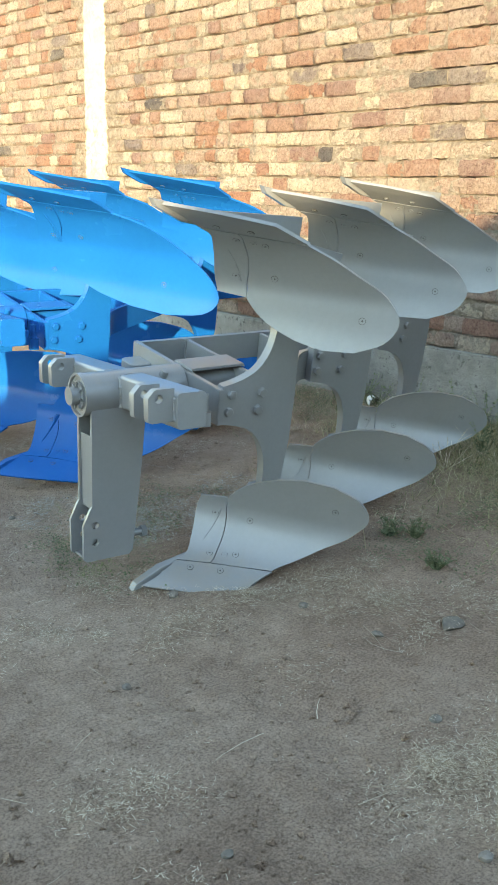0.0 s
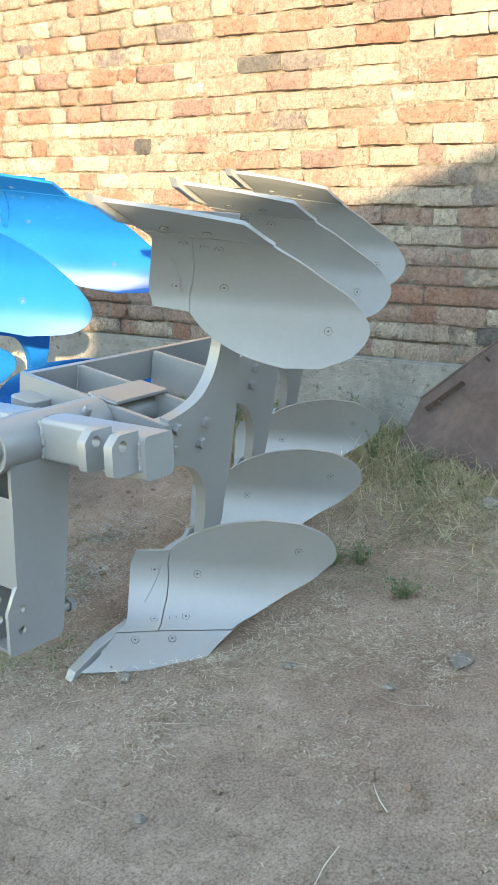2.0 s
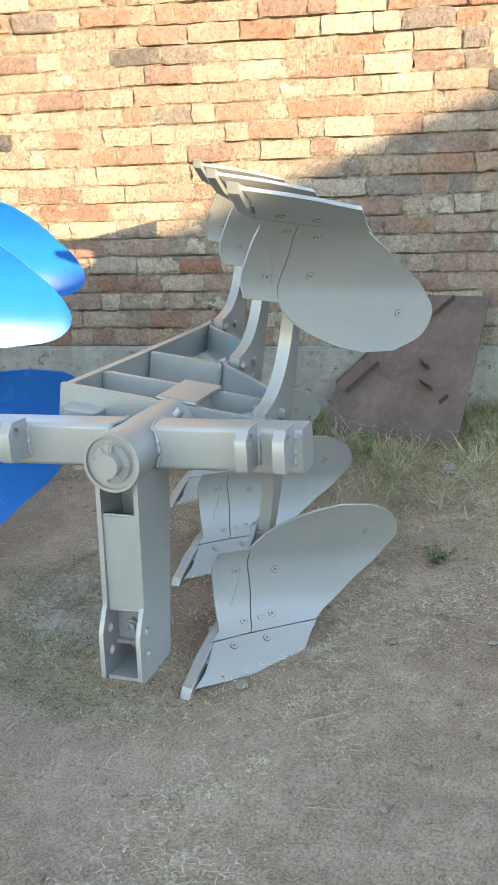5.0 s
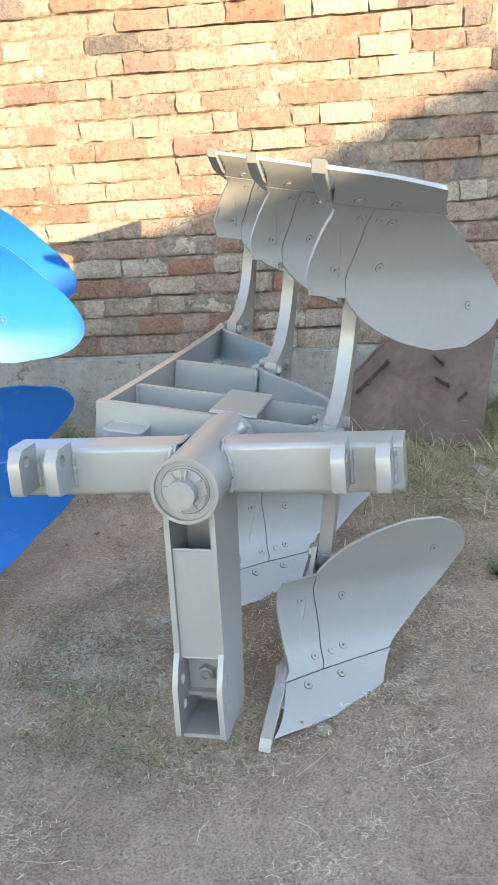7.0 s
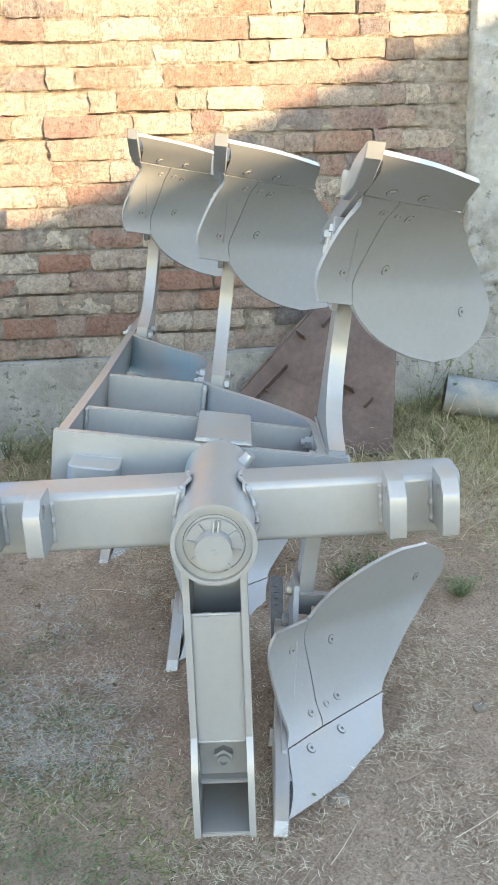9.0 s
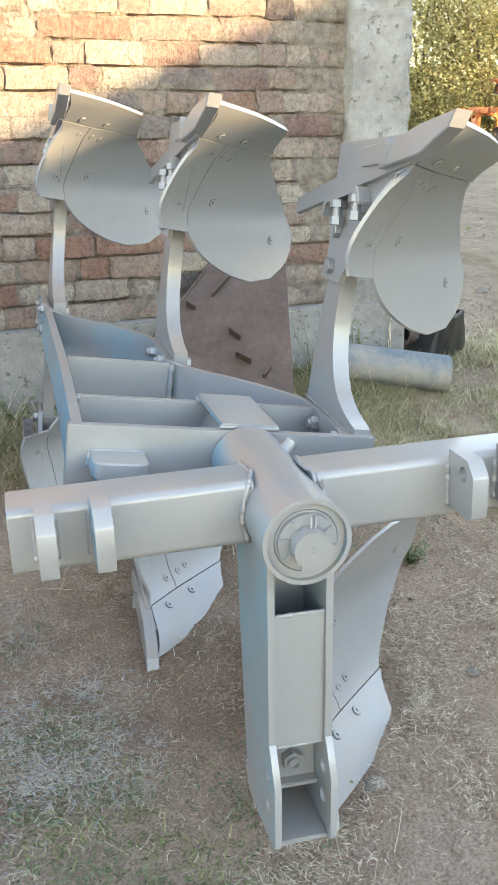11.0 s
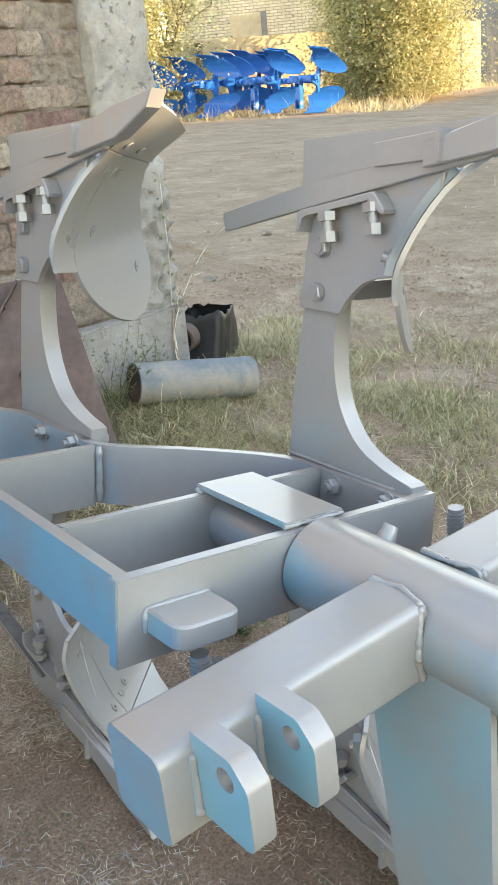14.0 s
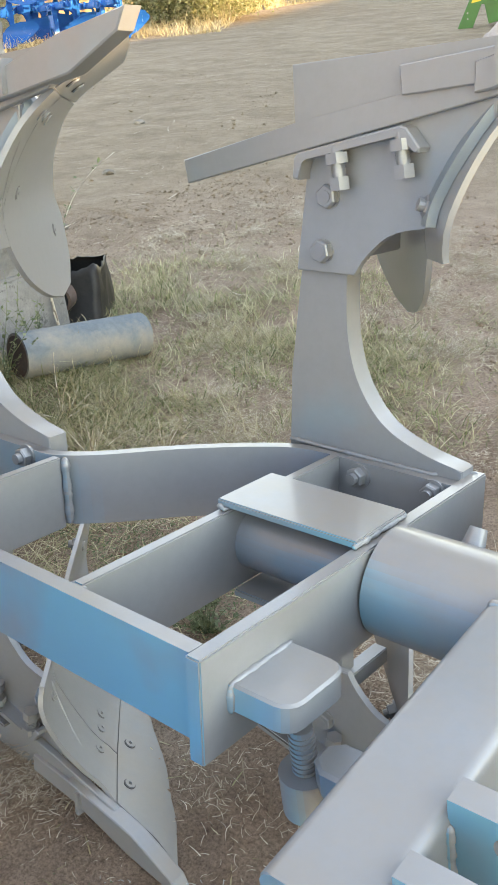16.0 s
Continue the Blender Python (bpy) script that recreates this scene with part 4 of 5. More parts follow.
# ---- things along the wall ----
def sheet_thing():
    """A rusty steel sheet with one corner cut off slantwise and fins welded on, leaning back against the wall."""
    root = thing("steel_sheet", "rusty brown steel sheet with welded fins leaning against the wall", "scrap metal")
    u, w = Vector((-0.2024, -0.9793, 0)), Vector((0.6029, -0.1246, 0.788))
    n = w.cross(u).normalized()
    n = n if n.x < 0 else -n
    frame_of = Matrix(((u.x, n.x, w.x, 3.515), (u.y, n.y, w.y, 2.422), (u.z, n.z, w.z, 0.438), (0, 0, 0, 1)))
    bm = bmesh.new()
    prism(bm, [(-0.262, -0.03), (0.085, 0.455), (0.365, 0.455), (0.365, -0.34), (-0.262, -0.34)], -0.004, 0.004, "xzy", 0.001)
    sheet = part("sheet", bm, RUST, root)
    root.matrix_world = frame_of
    bm = bmesh.new()
    rod(bm, (-0.262, 0.004, -0.03), (0.085, 0.004, 0.455), 0.007, 8)
    part("rim", bm, RUST, sheet)
    for x0, z0, x1, z1, h in ((-0.197, -0.078, -0.075, 0.08, 0.035), (0.06, 0.262, 0.207, 0.44, 0.035), (-0.165, -0.018, -0.145, -0.035, 0.02), (0.128, 0.370, 0.145, 0.352, 0.02),
                              (0.122, 0.105, 0.165, 0.068, 0.045), (0.145, -0.002, 0.205, -0.036, 0.05), (-0.045, 0.235, -0.008, 0.205, 0.04), (0.25, -0.10, 0.28, -0.06, 0.035)):
        bm = bmesh.new()
        d = Vector((x1 - x0, 0, z1 - z0))
        m = Matrix.Translation((x0, 0.003, z0)) @ Matrix.Rotation(-math.atan2(d.z, d.x), 4, "Y")
        box(bm, (0, 0, -0.004), (d.length, h, 0.004), 0.001, m)
        part("fin", bm, RUST, sheet)
    return root


sheet_thing()

PIPE_PAINT = rough_stuff("faded_blue_paint", [(0.3, (0.10, 0.135, 0.160)), (0.5, (0.155, 0.175, 0.182)), (0.75, (0.22, 0.215, 0.20))], 5.0, 0.8, 60, 0.4, 0.004,
                         second=((0.24, 0.22, 0.19), 0.44, 0.16, 4.0))
BLACK = rough_stuff("black_plastic", [(0.3, (0.012, 0.012, 0.013)), (0.7, (0.028, 0.027, 0.026))], 8.0, 0.45, 30, 0.3, 0.004)

pipe_a, pipe_b, pipe_r = Vector((3.605, 1.830, 0.362)), Vector((3.520, 1.350, 0.286)), 0.079
root = thing("field_roller", "faded blue-grey steel roller lying in the grass", "roller", m=Matrix.Translation(pipe_a))
bm = bmesh.new()
ring(bm, (0, 0, 0), pipe_b - pipe_a, pipe_r, pipe_r - 0.008, 40)
part("drum", bm, PIPE_PAINT, root)
for f, nm in ((-0.004, "end_plate"), (0.98, "end_plate")):
    bm = bmesh.new()
    d = (pipe_b - pipe_a)
    rod(bm, d * f, d * (f + 0.012), pipe_r - 0.0085, 32)
    part(nm, bm, RUST, root)

# cut-open black can: thin torn walls, its mouth ring still on
root = thing("oil_can", "cut-open black plastic can lying torn in the grass", "can", m=pose(4.02, 1.18, ground_z(4.02, 1.18) - 0.01, 0, 0, -52) @ Matrix.Diagonal((1.45, 1.0, 0.95, 1)))
verts, faces = [], []
for shell, d in ((0, 0.0), (1, 0.004)):
    for j in range(9):
        h = j / 8
        for i in range(32):
            a = 2 * math.pi * i / 32
            c, q = math.cos(a), math.sin(a)
            k = 1 / max(abs(c), abs(q)) ** 0.8
            tear = 0.23 + 0.05 * noise.noise(Vector((c * 2, q * 2, 5))) + 0.02 * noise.noise(Vector((c * 7, q * 7, 1)))
            verts.append(((0.125 - d) * c * k + 0.05 * h * (0.2 - c), (0.10 - d) * q * k + 0.01 * noise.noise(Vector((c * 3, h * 3, q))), tear * h))
for s0 in (0, 288):
    faces += [(s0 + j * 32 + i, s0 + j * 32 + (i + 1) % 32, s0 + (j + 1) * 32 + (i + 1) % 32, s0 + (j + 1) * 32 + i) for j in range(8) for i in range(32)]
faces += [(256 + i, 256 + (i + 1) % 32, 544 + (i + 1) % 32, 544 + i) for i in range(32)]
me = bpy.data.meshes.new("can_body")
me.from_pydata(verts, [], faces)
me.materials.append(BLACK)
me.shade_smooth()
part("can_body", me, None, root)
bm = bmesh.new()
ring(bm, (-0.145, 0.055, 0.15), (-0.10, 0.045, 0.15), 0.062, 0.050, 28)
part("collar", bm, RUST, root, "rusty ring collar")

# a paper cup by the plinth
CUP = rough_stuff("white_plastic", [(0.3, (0.62, 0.62, 0.60)), (0.7, (0.74, 0.74, 0.72))], 20, 0.5, 60, 0.2, 0.001)
root = thing("cup", "white plastic cup lying on its side in the grass", "cup", m=pose(3.42, 3.69, ground_z(3.42, 3.69) + 0.036, 0, 3, 246))
bm = bmesh.new()
loops = []
for x, r in ((-0.045, 0.0), (-0.045, 0.026), (0.045, 0.036), (0.046, 0.0345), (-0.042, 0.0248), (-0.042, 0.0)):
    loops.append([bm.verts.new((x, r * math.cos(2 * math.pi * i / 28), r * math.sin(2 * math.pi * i / 28))) for i in range(28)] if r else [bm.verts.new((x, 0, 0))])
for a, b in zip(loops, loops[1:]):
    for i in range(28):
        j = (i + 1) % 28
        bm.faces.new([a[i], a[j], b[j], b[i]] if len(a) > 1 and len(b) > 1 else [a[0], b[j], b[i]] if len(a) == 1 else [a[i], a[j], b[0]])
part("cup_wall", bm, CUP, root)
bm = bmesh.new()
ring(bm, (0.0445, 0, 0), (0.0475, 0, 0), 0.0378, 0.0345, 28)
part("rim", bm, CUP, root)


# ---- stones ----
def stone(x, y, r, seed, label="grey-brown stone lying on the dry ground"):
    rng = random.Random(seed)
    bm = bmesh.new()
    bmesh.ops.create_icosphere(bm, subdivisions=2, radius=r)
    off = Vector((rng.uniform(0, 50), rng.uniform(0, 50), 0))
    for v in bm.verts:
        v.co *= 1 + 0.45 * noise.noise(v.co / r * 0.9 + off)
        v.co.z *= 0.6
    ob = part("stone", bm, STONE, None, smooth=25)
    ob.matrix_world = pose(x, y, ground_z(x, y) + r * 0.22, 0, 0, rng.uniform(0, 360))
    return tagged(ob, label, "stone", "stones on the ground")


STONE = rough_stuff("field_stone", [(0.3, (0.14, 0.125, 0.11)), (0.7, (0.24, 0.21, 0.18))], 14, 0.95, 60, 0.7, 0.006, rand=0.2)
for i, (x, y, r) in enumerate(((2.01, 1.76, 0.034), (1.80, 1.865, 0.018), (1.455, 2.50, 0.022), (1.73, 2.14, 0.016), (3.02, 2.12, 0.05), (1.36, 1.05, 0.016), (0.92, 1.35, 0.014), (1.05, 2.05, 0.013), (1.62, 1.45, 0.015), (2.45, 1.62, 0.02), (1.30, 3.55, 0.014), (5.2, 0.3, 0.04), (6.1, -0.9, 0.04), (7.5, -2.6, 0.05))):
    stone(x, y, r, i)


# ---- grass, straw, weeds ----
def blades(name, spots, material, label, category, kind="stuff", curl=0.24):
    """Many thin curling blades, joined: each spot is (x, y, z, heading, lean, length, width)."""
    verts, faces = [], []
    for x, y, z, h, a, ln, wd in spots:
        p = Vector((x, y, z))
        o = len(verts)
        turn_by, sink = random.uniform(-curl, curl), random.uniform(0.05, 0.45) if a < 1.3 else random.uniform(-0.08, 0.05)
        for k in range(3):
            w = wd * 0.5 * (1 - 0.22 * k)
            s = Vector((-math.sin(h) * w, math.cos(h) * w, 0))
            verts += [p - s, p + s]
            p = p + Vector((math.cos(h) * math.sin(a), math.sin(h) * math.sin(a), math.cos(a))) * ln / 3
            h += turn_by
            a = min(a + sink, 1.75) if a < 1.3 else a + sink
        verts.append(p)
        faces += [(o, o + 1, o + 3, o + 2), (o + 2, o + 3, o + 5, o + 4), (o + 4, o + 5, o + 6)]
    me = bpy.data.meshes.new(name)
    me.from_pydata(verts, [], faces)
    me.materials.append(material)
    return tagged(new(name, me), label, category, kind=kind)


def patchy(x, y, s=1.0, seed=0.0):
    return noise.noise(Vector((x * s, y * s, seed))) * 0.6 + noise.noise(Vector((x * s * 3.1, y * s * 3.1, seed + 5))) * 0.4


def in_wall(x, y):
    return x > 3.66 - 0.12 * (y - 3.35) - 0.09 and y > 1.35


random.seed(5)
flat = []


# where the lower shares lie on the earth, no straw comes through
FEET = []
for k in range(3):
    corners = [PLOUGH_POSE @ (board_point(x, w, SECTION) + STATION * k) for x, w in ((0.14, -0.64), (0.30, -0.568), (0.56, -0.553), (0.43, -0.612))]
    FEET.append([(c.x, c.y) for c in corners])


def under_share(x, y):
    for quad in FEET:
        sides = [(b[0] - a[0]) * (y - a[1]) - (b[1] - a[1]) * (x - a[0]) for a, b in zip(quad, quad[1:] + quad[:1])]
        if all(q > -0.004 for q in sides) or all(q < 0.004 for q in sides):
            return True
    return False


def straw_at(x, y, lift, ln):
    if under_share(x, y):
        return
    flat.append((x, y, ground_z(x, y) + random.uniform(0.001, 0.004) + lift * random.random(), random.uniform(0, 6.28), random.uniform(1.15, 1.62), ln * 0.50, random.uniform(0.0010, 0.0022)))


# scattered bits
for _ in range(300000):
    x, y = random.uniform(0.2, 6.0), random.uniform(-1.3, 4.9)
    near_plough = max(0.0, 1 - math.hypot((x - 1.7) / 1.7, (y - 3.0) / 1.3))
    if in_wall(x, y) or random.random() > 0.035 + 2.3 * (patchy(x, y, 2.3) - 0.16) + 0.20 * near_plough:
        continue
    straw_at(x, y, 0.003, random.choice((0.006, 0.009, 0.013, 0.02, 0.03)) * random.uniform(0.7, 1.4))
# matted tufts
for _ in range(4600):
    x0, y0 = random.uniform(0.3, 4.6), random.uniform(-0.9, 4.7)
    near_plough = max(0.0, 1 - math.hypot((x0 - 1.8) / 1.5, (y0 - 3.0) / 1.2))
    if x0 < 1.35 and y0 < 2.1 and random.random() < 0.65:
        continue
    if random.random() > 0.01 + 2.6 * (patchy(x0, y0, 1.9, 3) - 0.05) + 0.40 * near_plough + 0.12 * max(0.0, x0 - 1.6) + 0.6 * max(0.0, 1 - math.hypot(x0 - 1.5, y0 - 1.4) / 0.35):
        continue
    size = random.uniform(0.02, 0.075)
    long_one = random.random() < 0.25
    for _ in range(int(60 + 3600 * size * random.uniform(0.6, 1.2))):
        x, y = random.gauss(x0, size), random.gauss(y0, size)
        if not in_wall(x, y):
            straw_at(x, y, 0.024, random.uniform(0.014, 0.045) * (1.6 if long_one else 1.0))
# dead stalks blown over the open yard
for _ in range(2600):
    x, y = random.uniform(3.6, 10.0), random.uniform(-7.0, 1.6)
    if not in_wall(x, y) and random.random() < 0.5 + patchy(x, y, 0.9, 88):
        flat.append((x, y, ground_z(x, y) + 0.006, random.uniform(0, 6.28), random.uniform(1.4, 1.6), random.uniform(0.03, 0.14), random.uniform(0.003, 0.006)))
# a few long stalks lying about
for _ in range(420):
    x, y = random.uniform(0.4, 4.0), random.uniform(-0.6, 4.6)
    if not in_wall(x, y):
        flat.append((x, y, ground_z(x, y) + 0.008, random.uniform(0, 6.28), 1.55, random.uniform(0.08, 0.22), random.uniform(0.0016, 0.0028)))
sprayed = [f for f in flat if math.hypot((f[0] - 1.80) / 0.50, (f[1] - 3.30) / 0.50) < 1 + 0.5 * patchy(f[0], f[1], 3.0) and random.random() < 0.5]
marked = set(sprayed)
flat = [f for f in flat if f not in marked]
SPRAYED = leaf_material("sprayed_straw", [(0.0, (0.42, 0.42, 0.385)), (0.5, (0.55, 0.545, 0.50)), (0.8, (0.42, 0.46, 0.46)), (1.0, (0.30, 0.42, 0.48))], 0.7)
blades("painted_straw", sprayed, SPRAYED, "dry straw tinted by blue paint spray", "straw", curl=0.5)
blades("straw", flat, STRAW, "short dry straw scattered over the earth", "straw", curl=0.5)

def cover(x, y):
    wall_gap = 3.66 - 0.12 * (y - 3.35) - 0.06 - x
    wallside = max(0.0, 1 - abs(wall_gap - 0.25) / 0.75) if y > 1.3 else 0
    yard = max(0.0, 1.25 - math.hypot((x - 3.5) / 1.5, (y - 0.9) / 1.25))
    front = max(0.0, 1 - math.hypot((x - 2.75) / 0.55, (y - 2.15) / 0.5)) * 0.7
    left = max(0.0, 1 - math.hypot((x - 1.55) / 0.55, (y - 3.3) / 0.55)) * 0.25
    under = max(0.0, 1 - math.hypot((x - 2.4) / 0.9, (y - 3.1) / 0.6)) * 0.3
    return wallside + 0.9 * yard + front + left + under


green, dry = [], []
for _ in range(150000):
    x, y = random.uniform(1.1, 6.6), random.uniform(-1.9, 5.0)
    if in_wall(x, y):
        continue
    c = cover(x, y)
    if c <= 0 or random.random() > c * (0.55 + 0.9 * patchy(x, y, 2.2, 9)):
        continue
    tall = 0.5 + 0.8 * min(1.0, c) * (0.6 + patchy(x, y, 3.0, 14))
    rec = (x, y, ground_z(x, y) - 0.003, random.uniform(0, 6.28), random.uniform(0.75, 1.5), random.uniform(0.03, 0.11) * tall, random.uniform(0.0022, 0.0046))
    (green if random.random() < 0.54 + 0.7 * patchy(x, y, 1.5, 21) else dry).append(rec)
for _ in range(38000):
    u, w = random.uniform(-0.3, 1.75), abs(random.gauss(0.0, 0.42)) + 0.07
    q = WALL @ Vector((u, w, 0))
    x, y = q.x, q.y
    dens = (0.35 + 0.65 * min(1.0, max(0.0, (u + 0.3) / 0.8))) * (0.55 + patchy(x, y, 3.2, 33))
    if random.random() > dens or (w > 0.75 and u < 0.4):
        continue
    rec = (x, y, ground_z(x, y) - 0.003, random.uniform(0, 6.28), random.uniform(0.5, 1.5), random.uniform(0.04, 0.14) * (1.1 - 0.5 * min(1, w)), random.uniform(0.0022, 0.0048))
    (green if random.random() < 0.5 + 0.6 * patchy(x, y, 2.5, 41) else dry).append(rec)
for _ in range(70000):
    a, q = random.uniform(0, 6.28), math.sqrt(random.random())
    x, y = 3.35 + 1.15 * q * math.cos(a), 1.15 + 1.0 * q * math.sin(a)
    if in_wall(x, y) or random.random() > (1.25 - q) * (0.45 + 2.2 * patchy(x, y, 2.6, 71)):
        continue
    rec = (x, y, ground_z(x, y) - 0.003, random.uniform(0, 6.28), random.uniform(0.5, 1.5), random.uniform(0.03, 0.10), random.uniform(0.0022, 0.0046))
    (green if random.random() < 0.42 + 0.7 * patchy(x, y, 1.9, 77) else dry).append(rec)
for _ in range(900):
    u, w = random.uniform(-0.6, 1.9), abs(random.gauss(0.25, 0.3)) + 0.08
    q = WALL @ Vector((u, w, 0))
    dry.append((q.x, q.y, ground_z(q.x, q.y), random.uniform(0, 6.28), random.uniform(0.6, 1.5), random.uniform(0.10, 0.28), random.uniform(0.0012, 0.0024)))
for _ in range(1500):
    x, y = random.gauss(3.12, 0.22), random.gauss(2.32, 0.26)
    if not in_wall(x, y):
        dry.append((x, y, ground_z(x, y), random.uniform(0, 6.28), random.uniform(0.9, 1.55), random.uniform(0.06, 0.17), random.uniform(0.0014, 0.0026)))
# small green runners between the straw beside the mast
for cx, cy, n in ((1.60, 3.02, 350), (1.46, 3.12, 350), (1.32, 2.87, 450), (1.75, 3.12, 200), (1.42, 2.98, 200)):
    for _ in range(n):
        x, y = random.gauss(cx, 0.055), random.gauss(cy, 0.055)
        if patchy(x, y, 9.0, 51) > -0.12:
            green.append((x, y, ground_z(x, y) - 0.002, random.uniform(0, 6.28), random.uniform(0.7, 1.5), random.uniform(0.010, 0.032), random.uniform(0.003, 0.006)))
# long dead stalks lying in the tangle in front of the leaning sheet
stalks = []
for _ in range(420):
    x, y = random.gauss(2.98, 0.28), random.gauss(2.22, 0.30)
    if not in_wall(x, y):
        stalks.append((x, y, ground_z(x, y) + random.uniform(0, 0.05), random.uniform(0, 6.28), random.uniform(0.95, 1.6), random.uniform(0.12, 0.34), random.uniform(0.0018, 0.0032)))
for _ in range(120):
    q = WALL @ Vector((random.uniform(-0.7, 1.9), abs(random.gauss(0.1, 0.16)) + 0.07, 0))
    stalks.append((q.x, q.y, ground_z(q.x, q.y), random.uniform(0, 6.28), random.uniform(0.3, 1.4), random.uniform(0.10, 0.26), random.uniform(0.0016, 0.003)))
blades("dead_stalks", stalks, HAY, "long bent dead stalks tangled by the wall", "stalks", curl=0.8)
blades("grass", green, GRASS, "low green and yellowing grass along the wall", "grass")
blades("dry_grass", dry, HAY, "bleached dry grass along the wall", "grass")


def weed(x, y, h, n, seed, name="weed", label="green leafy weed growing out of the dry ground", leaf=0.02, spread=0.35, leaf_mat=None):
    rng = random.Random(seed)
    root = thing(name, label, "weed", "weeds on the ground", Matrix.Translation((x, y, ground_z(x, y))))
    bm, lv, lf = bmesh.new(), [], []
    for i in range(n):
        a = rng.uniform(0, 6.28)
        out = Vector((math.cos(a), math.sin(a), 0))
        run = [Vector((0, 0, -0.01)) + out * 0.008 * i / n]
        d = (Vector((0, 0, 1)) + out * rng.uniform(0, spread)).normalized()
        hh = h * rng.uniform(0.55, 1.05)
        for k in range(6):
            d = (d + Vector((rng.uniform(-.22, .22), rng.uniform(-.22, .22), -0.06))).normalized()
            run.append(run[-1] + d * hh / 6)
        for k, (p, q) in enumerate(zip(run, run[1:])):
            rod(bm, p, q, 0.0022 * (1 - k / 8), 4, 0.0022 * (1 - (k + 1) / 8))
            for _ in range(3):
                c = p.lerp(q, rng.random())
                u = Vector((rng.uniform(-1, 1), rng.uniform(-1, 1), rng.uniform(-0.3, 0.7))).normalized()
                v = u.cross(Vector((rng.uniform(-1, 1), rng.uniform(-1, 1), 1))).normalized()
                s = leaf * rng.uniform(0.5, 1.2)
                o = len(lv)
                lv += [c, c + u * s * 0.5 + v * s * 0.3, c + u * s, c + u * s * 0.5 - v * s * 0.3]
                lf.append((o, o + 1, o + 2, o + 3))
    part("stem", bm, STRAW if leaf_mat is HAY else LEAF, root)
    me = bpy.data.meshes.new("leaves")
    me.from_pydata(lv, [], lf)
    me.materials.append(leaf_mat or LEAF)
    tagged(part("leaves", me, None, root), kind="stuff")
    return root


for i, (x, y, h, n, lf) in enumerate(((2.32, 2.37, 0.11, 26, 0.013), (2.38, 2.30, 0.10, 24, 0.012), (2.25, 2.07, 0.09, 26, 0.012), (3.42, 3.42, 0.30, 6, 0.025), (3.62, 1.90, 0.42, 9, 0.020), (3.20, 2.72, 0.24, 12, 0.016), (3.48, 2.95, 0.34, 6, 0.018), (3.10, 2.45, 0.18, 14, 0.015), (3.40, 3.62, 0.20, 10, 0.014), (3.46, 3.80, 0.26, 9, 0.016), (3.38, 3.95, 0.18, 12, 0.013), (3.33, 3.52, 0.14, 12, 0.012), (3.50, 3.15, 0.26, 8, 0.018), (3.66, 1.72, 0.30, 10, 0.020))):
    weed(x, y, h, n, 40 + i, leaf=lf, spread=0.9 if i < 3 else 0.35)
# a thin climber bending out from the pillar's foot
root = thing("climber", "thin climbing weed with few leaves beside the pillar", "weed", "weeds on the ground", Matrix.Translation((3.80, 1.48, ground_z(3.80, 1.48))))
bm, lv, lf = bmesh.new(), [], []
rng = random.Random(3)
for top in ((0.03, -0.18, 0.42), (0.06, -0.46, 0.62), (-0.03, 0.02, 0.85)):
    path = smooth_path([(0, 0, -0.02), (0.01, 0.01, 0.22), (top[0] * 0.3, top[1] * 0.30, 0.26 + top[2] * 0.32), (top[0] * 0.6, top[1] * 0.62, 0.10 + top[2] * 0.75), top], 6)
    for i, (p, q) in enumerate(zip(path, path[1:])):
        rod(bm, p, q, 0.0028 - 0.00008 * i, 6)
        if i > 8 and rng.random() < 0.55:
            for _ in range(2):
                c = Vector(p) + Vector((rng.uniform(-.02, .02), rng.uniform(-.03, .03), rng.uniform(0, .02)))
                u = Vector((rng.uniform(-1, 1), rng.uniform(-1, 1), rng.uniform(-0.5, 0.8))).normalized()
                v = u.cross(Vector((rng.uniform(-1, 1), rng.uniform(-1, 1), 1))).normalized()
                sz = rng.uniform(0.014, 0.028)
                o = len(lv)
                lv += [c, c + u * sz * 0.5 + v * sz * 0.3, c + u * sz, c + u * sz * 0.5 - v * sz * 0.3]
                lf.append((o, o + 1, o + 2, o + 3))
part("stem", bm, STRAW, root)
me = bpy.data.meshes.new("leaves")
me.from_pydata(lv, [], lf)
me.materials.append(LEAF)
tagged(part("leaves", me, None, root), kind="stuff")
GREEN_AT = (1.48, 2.98)
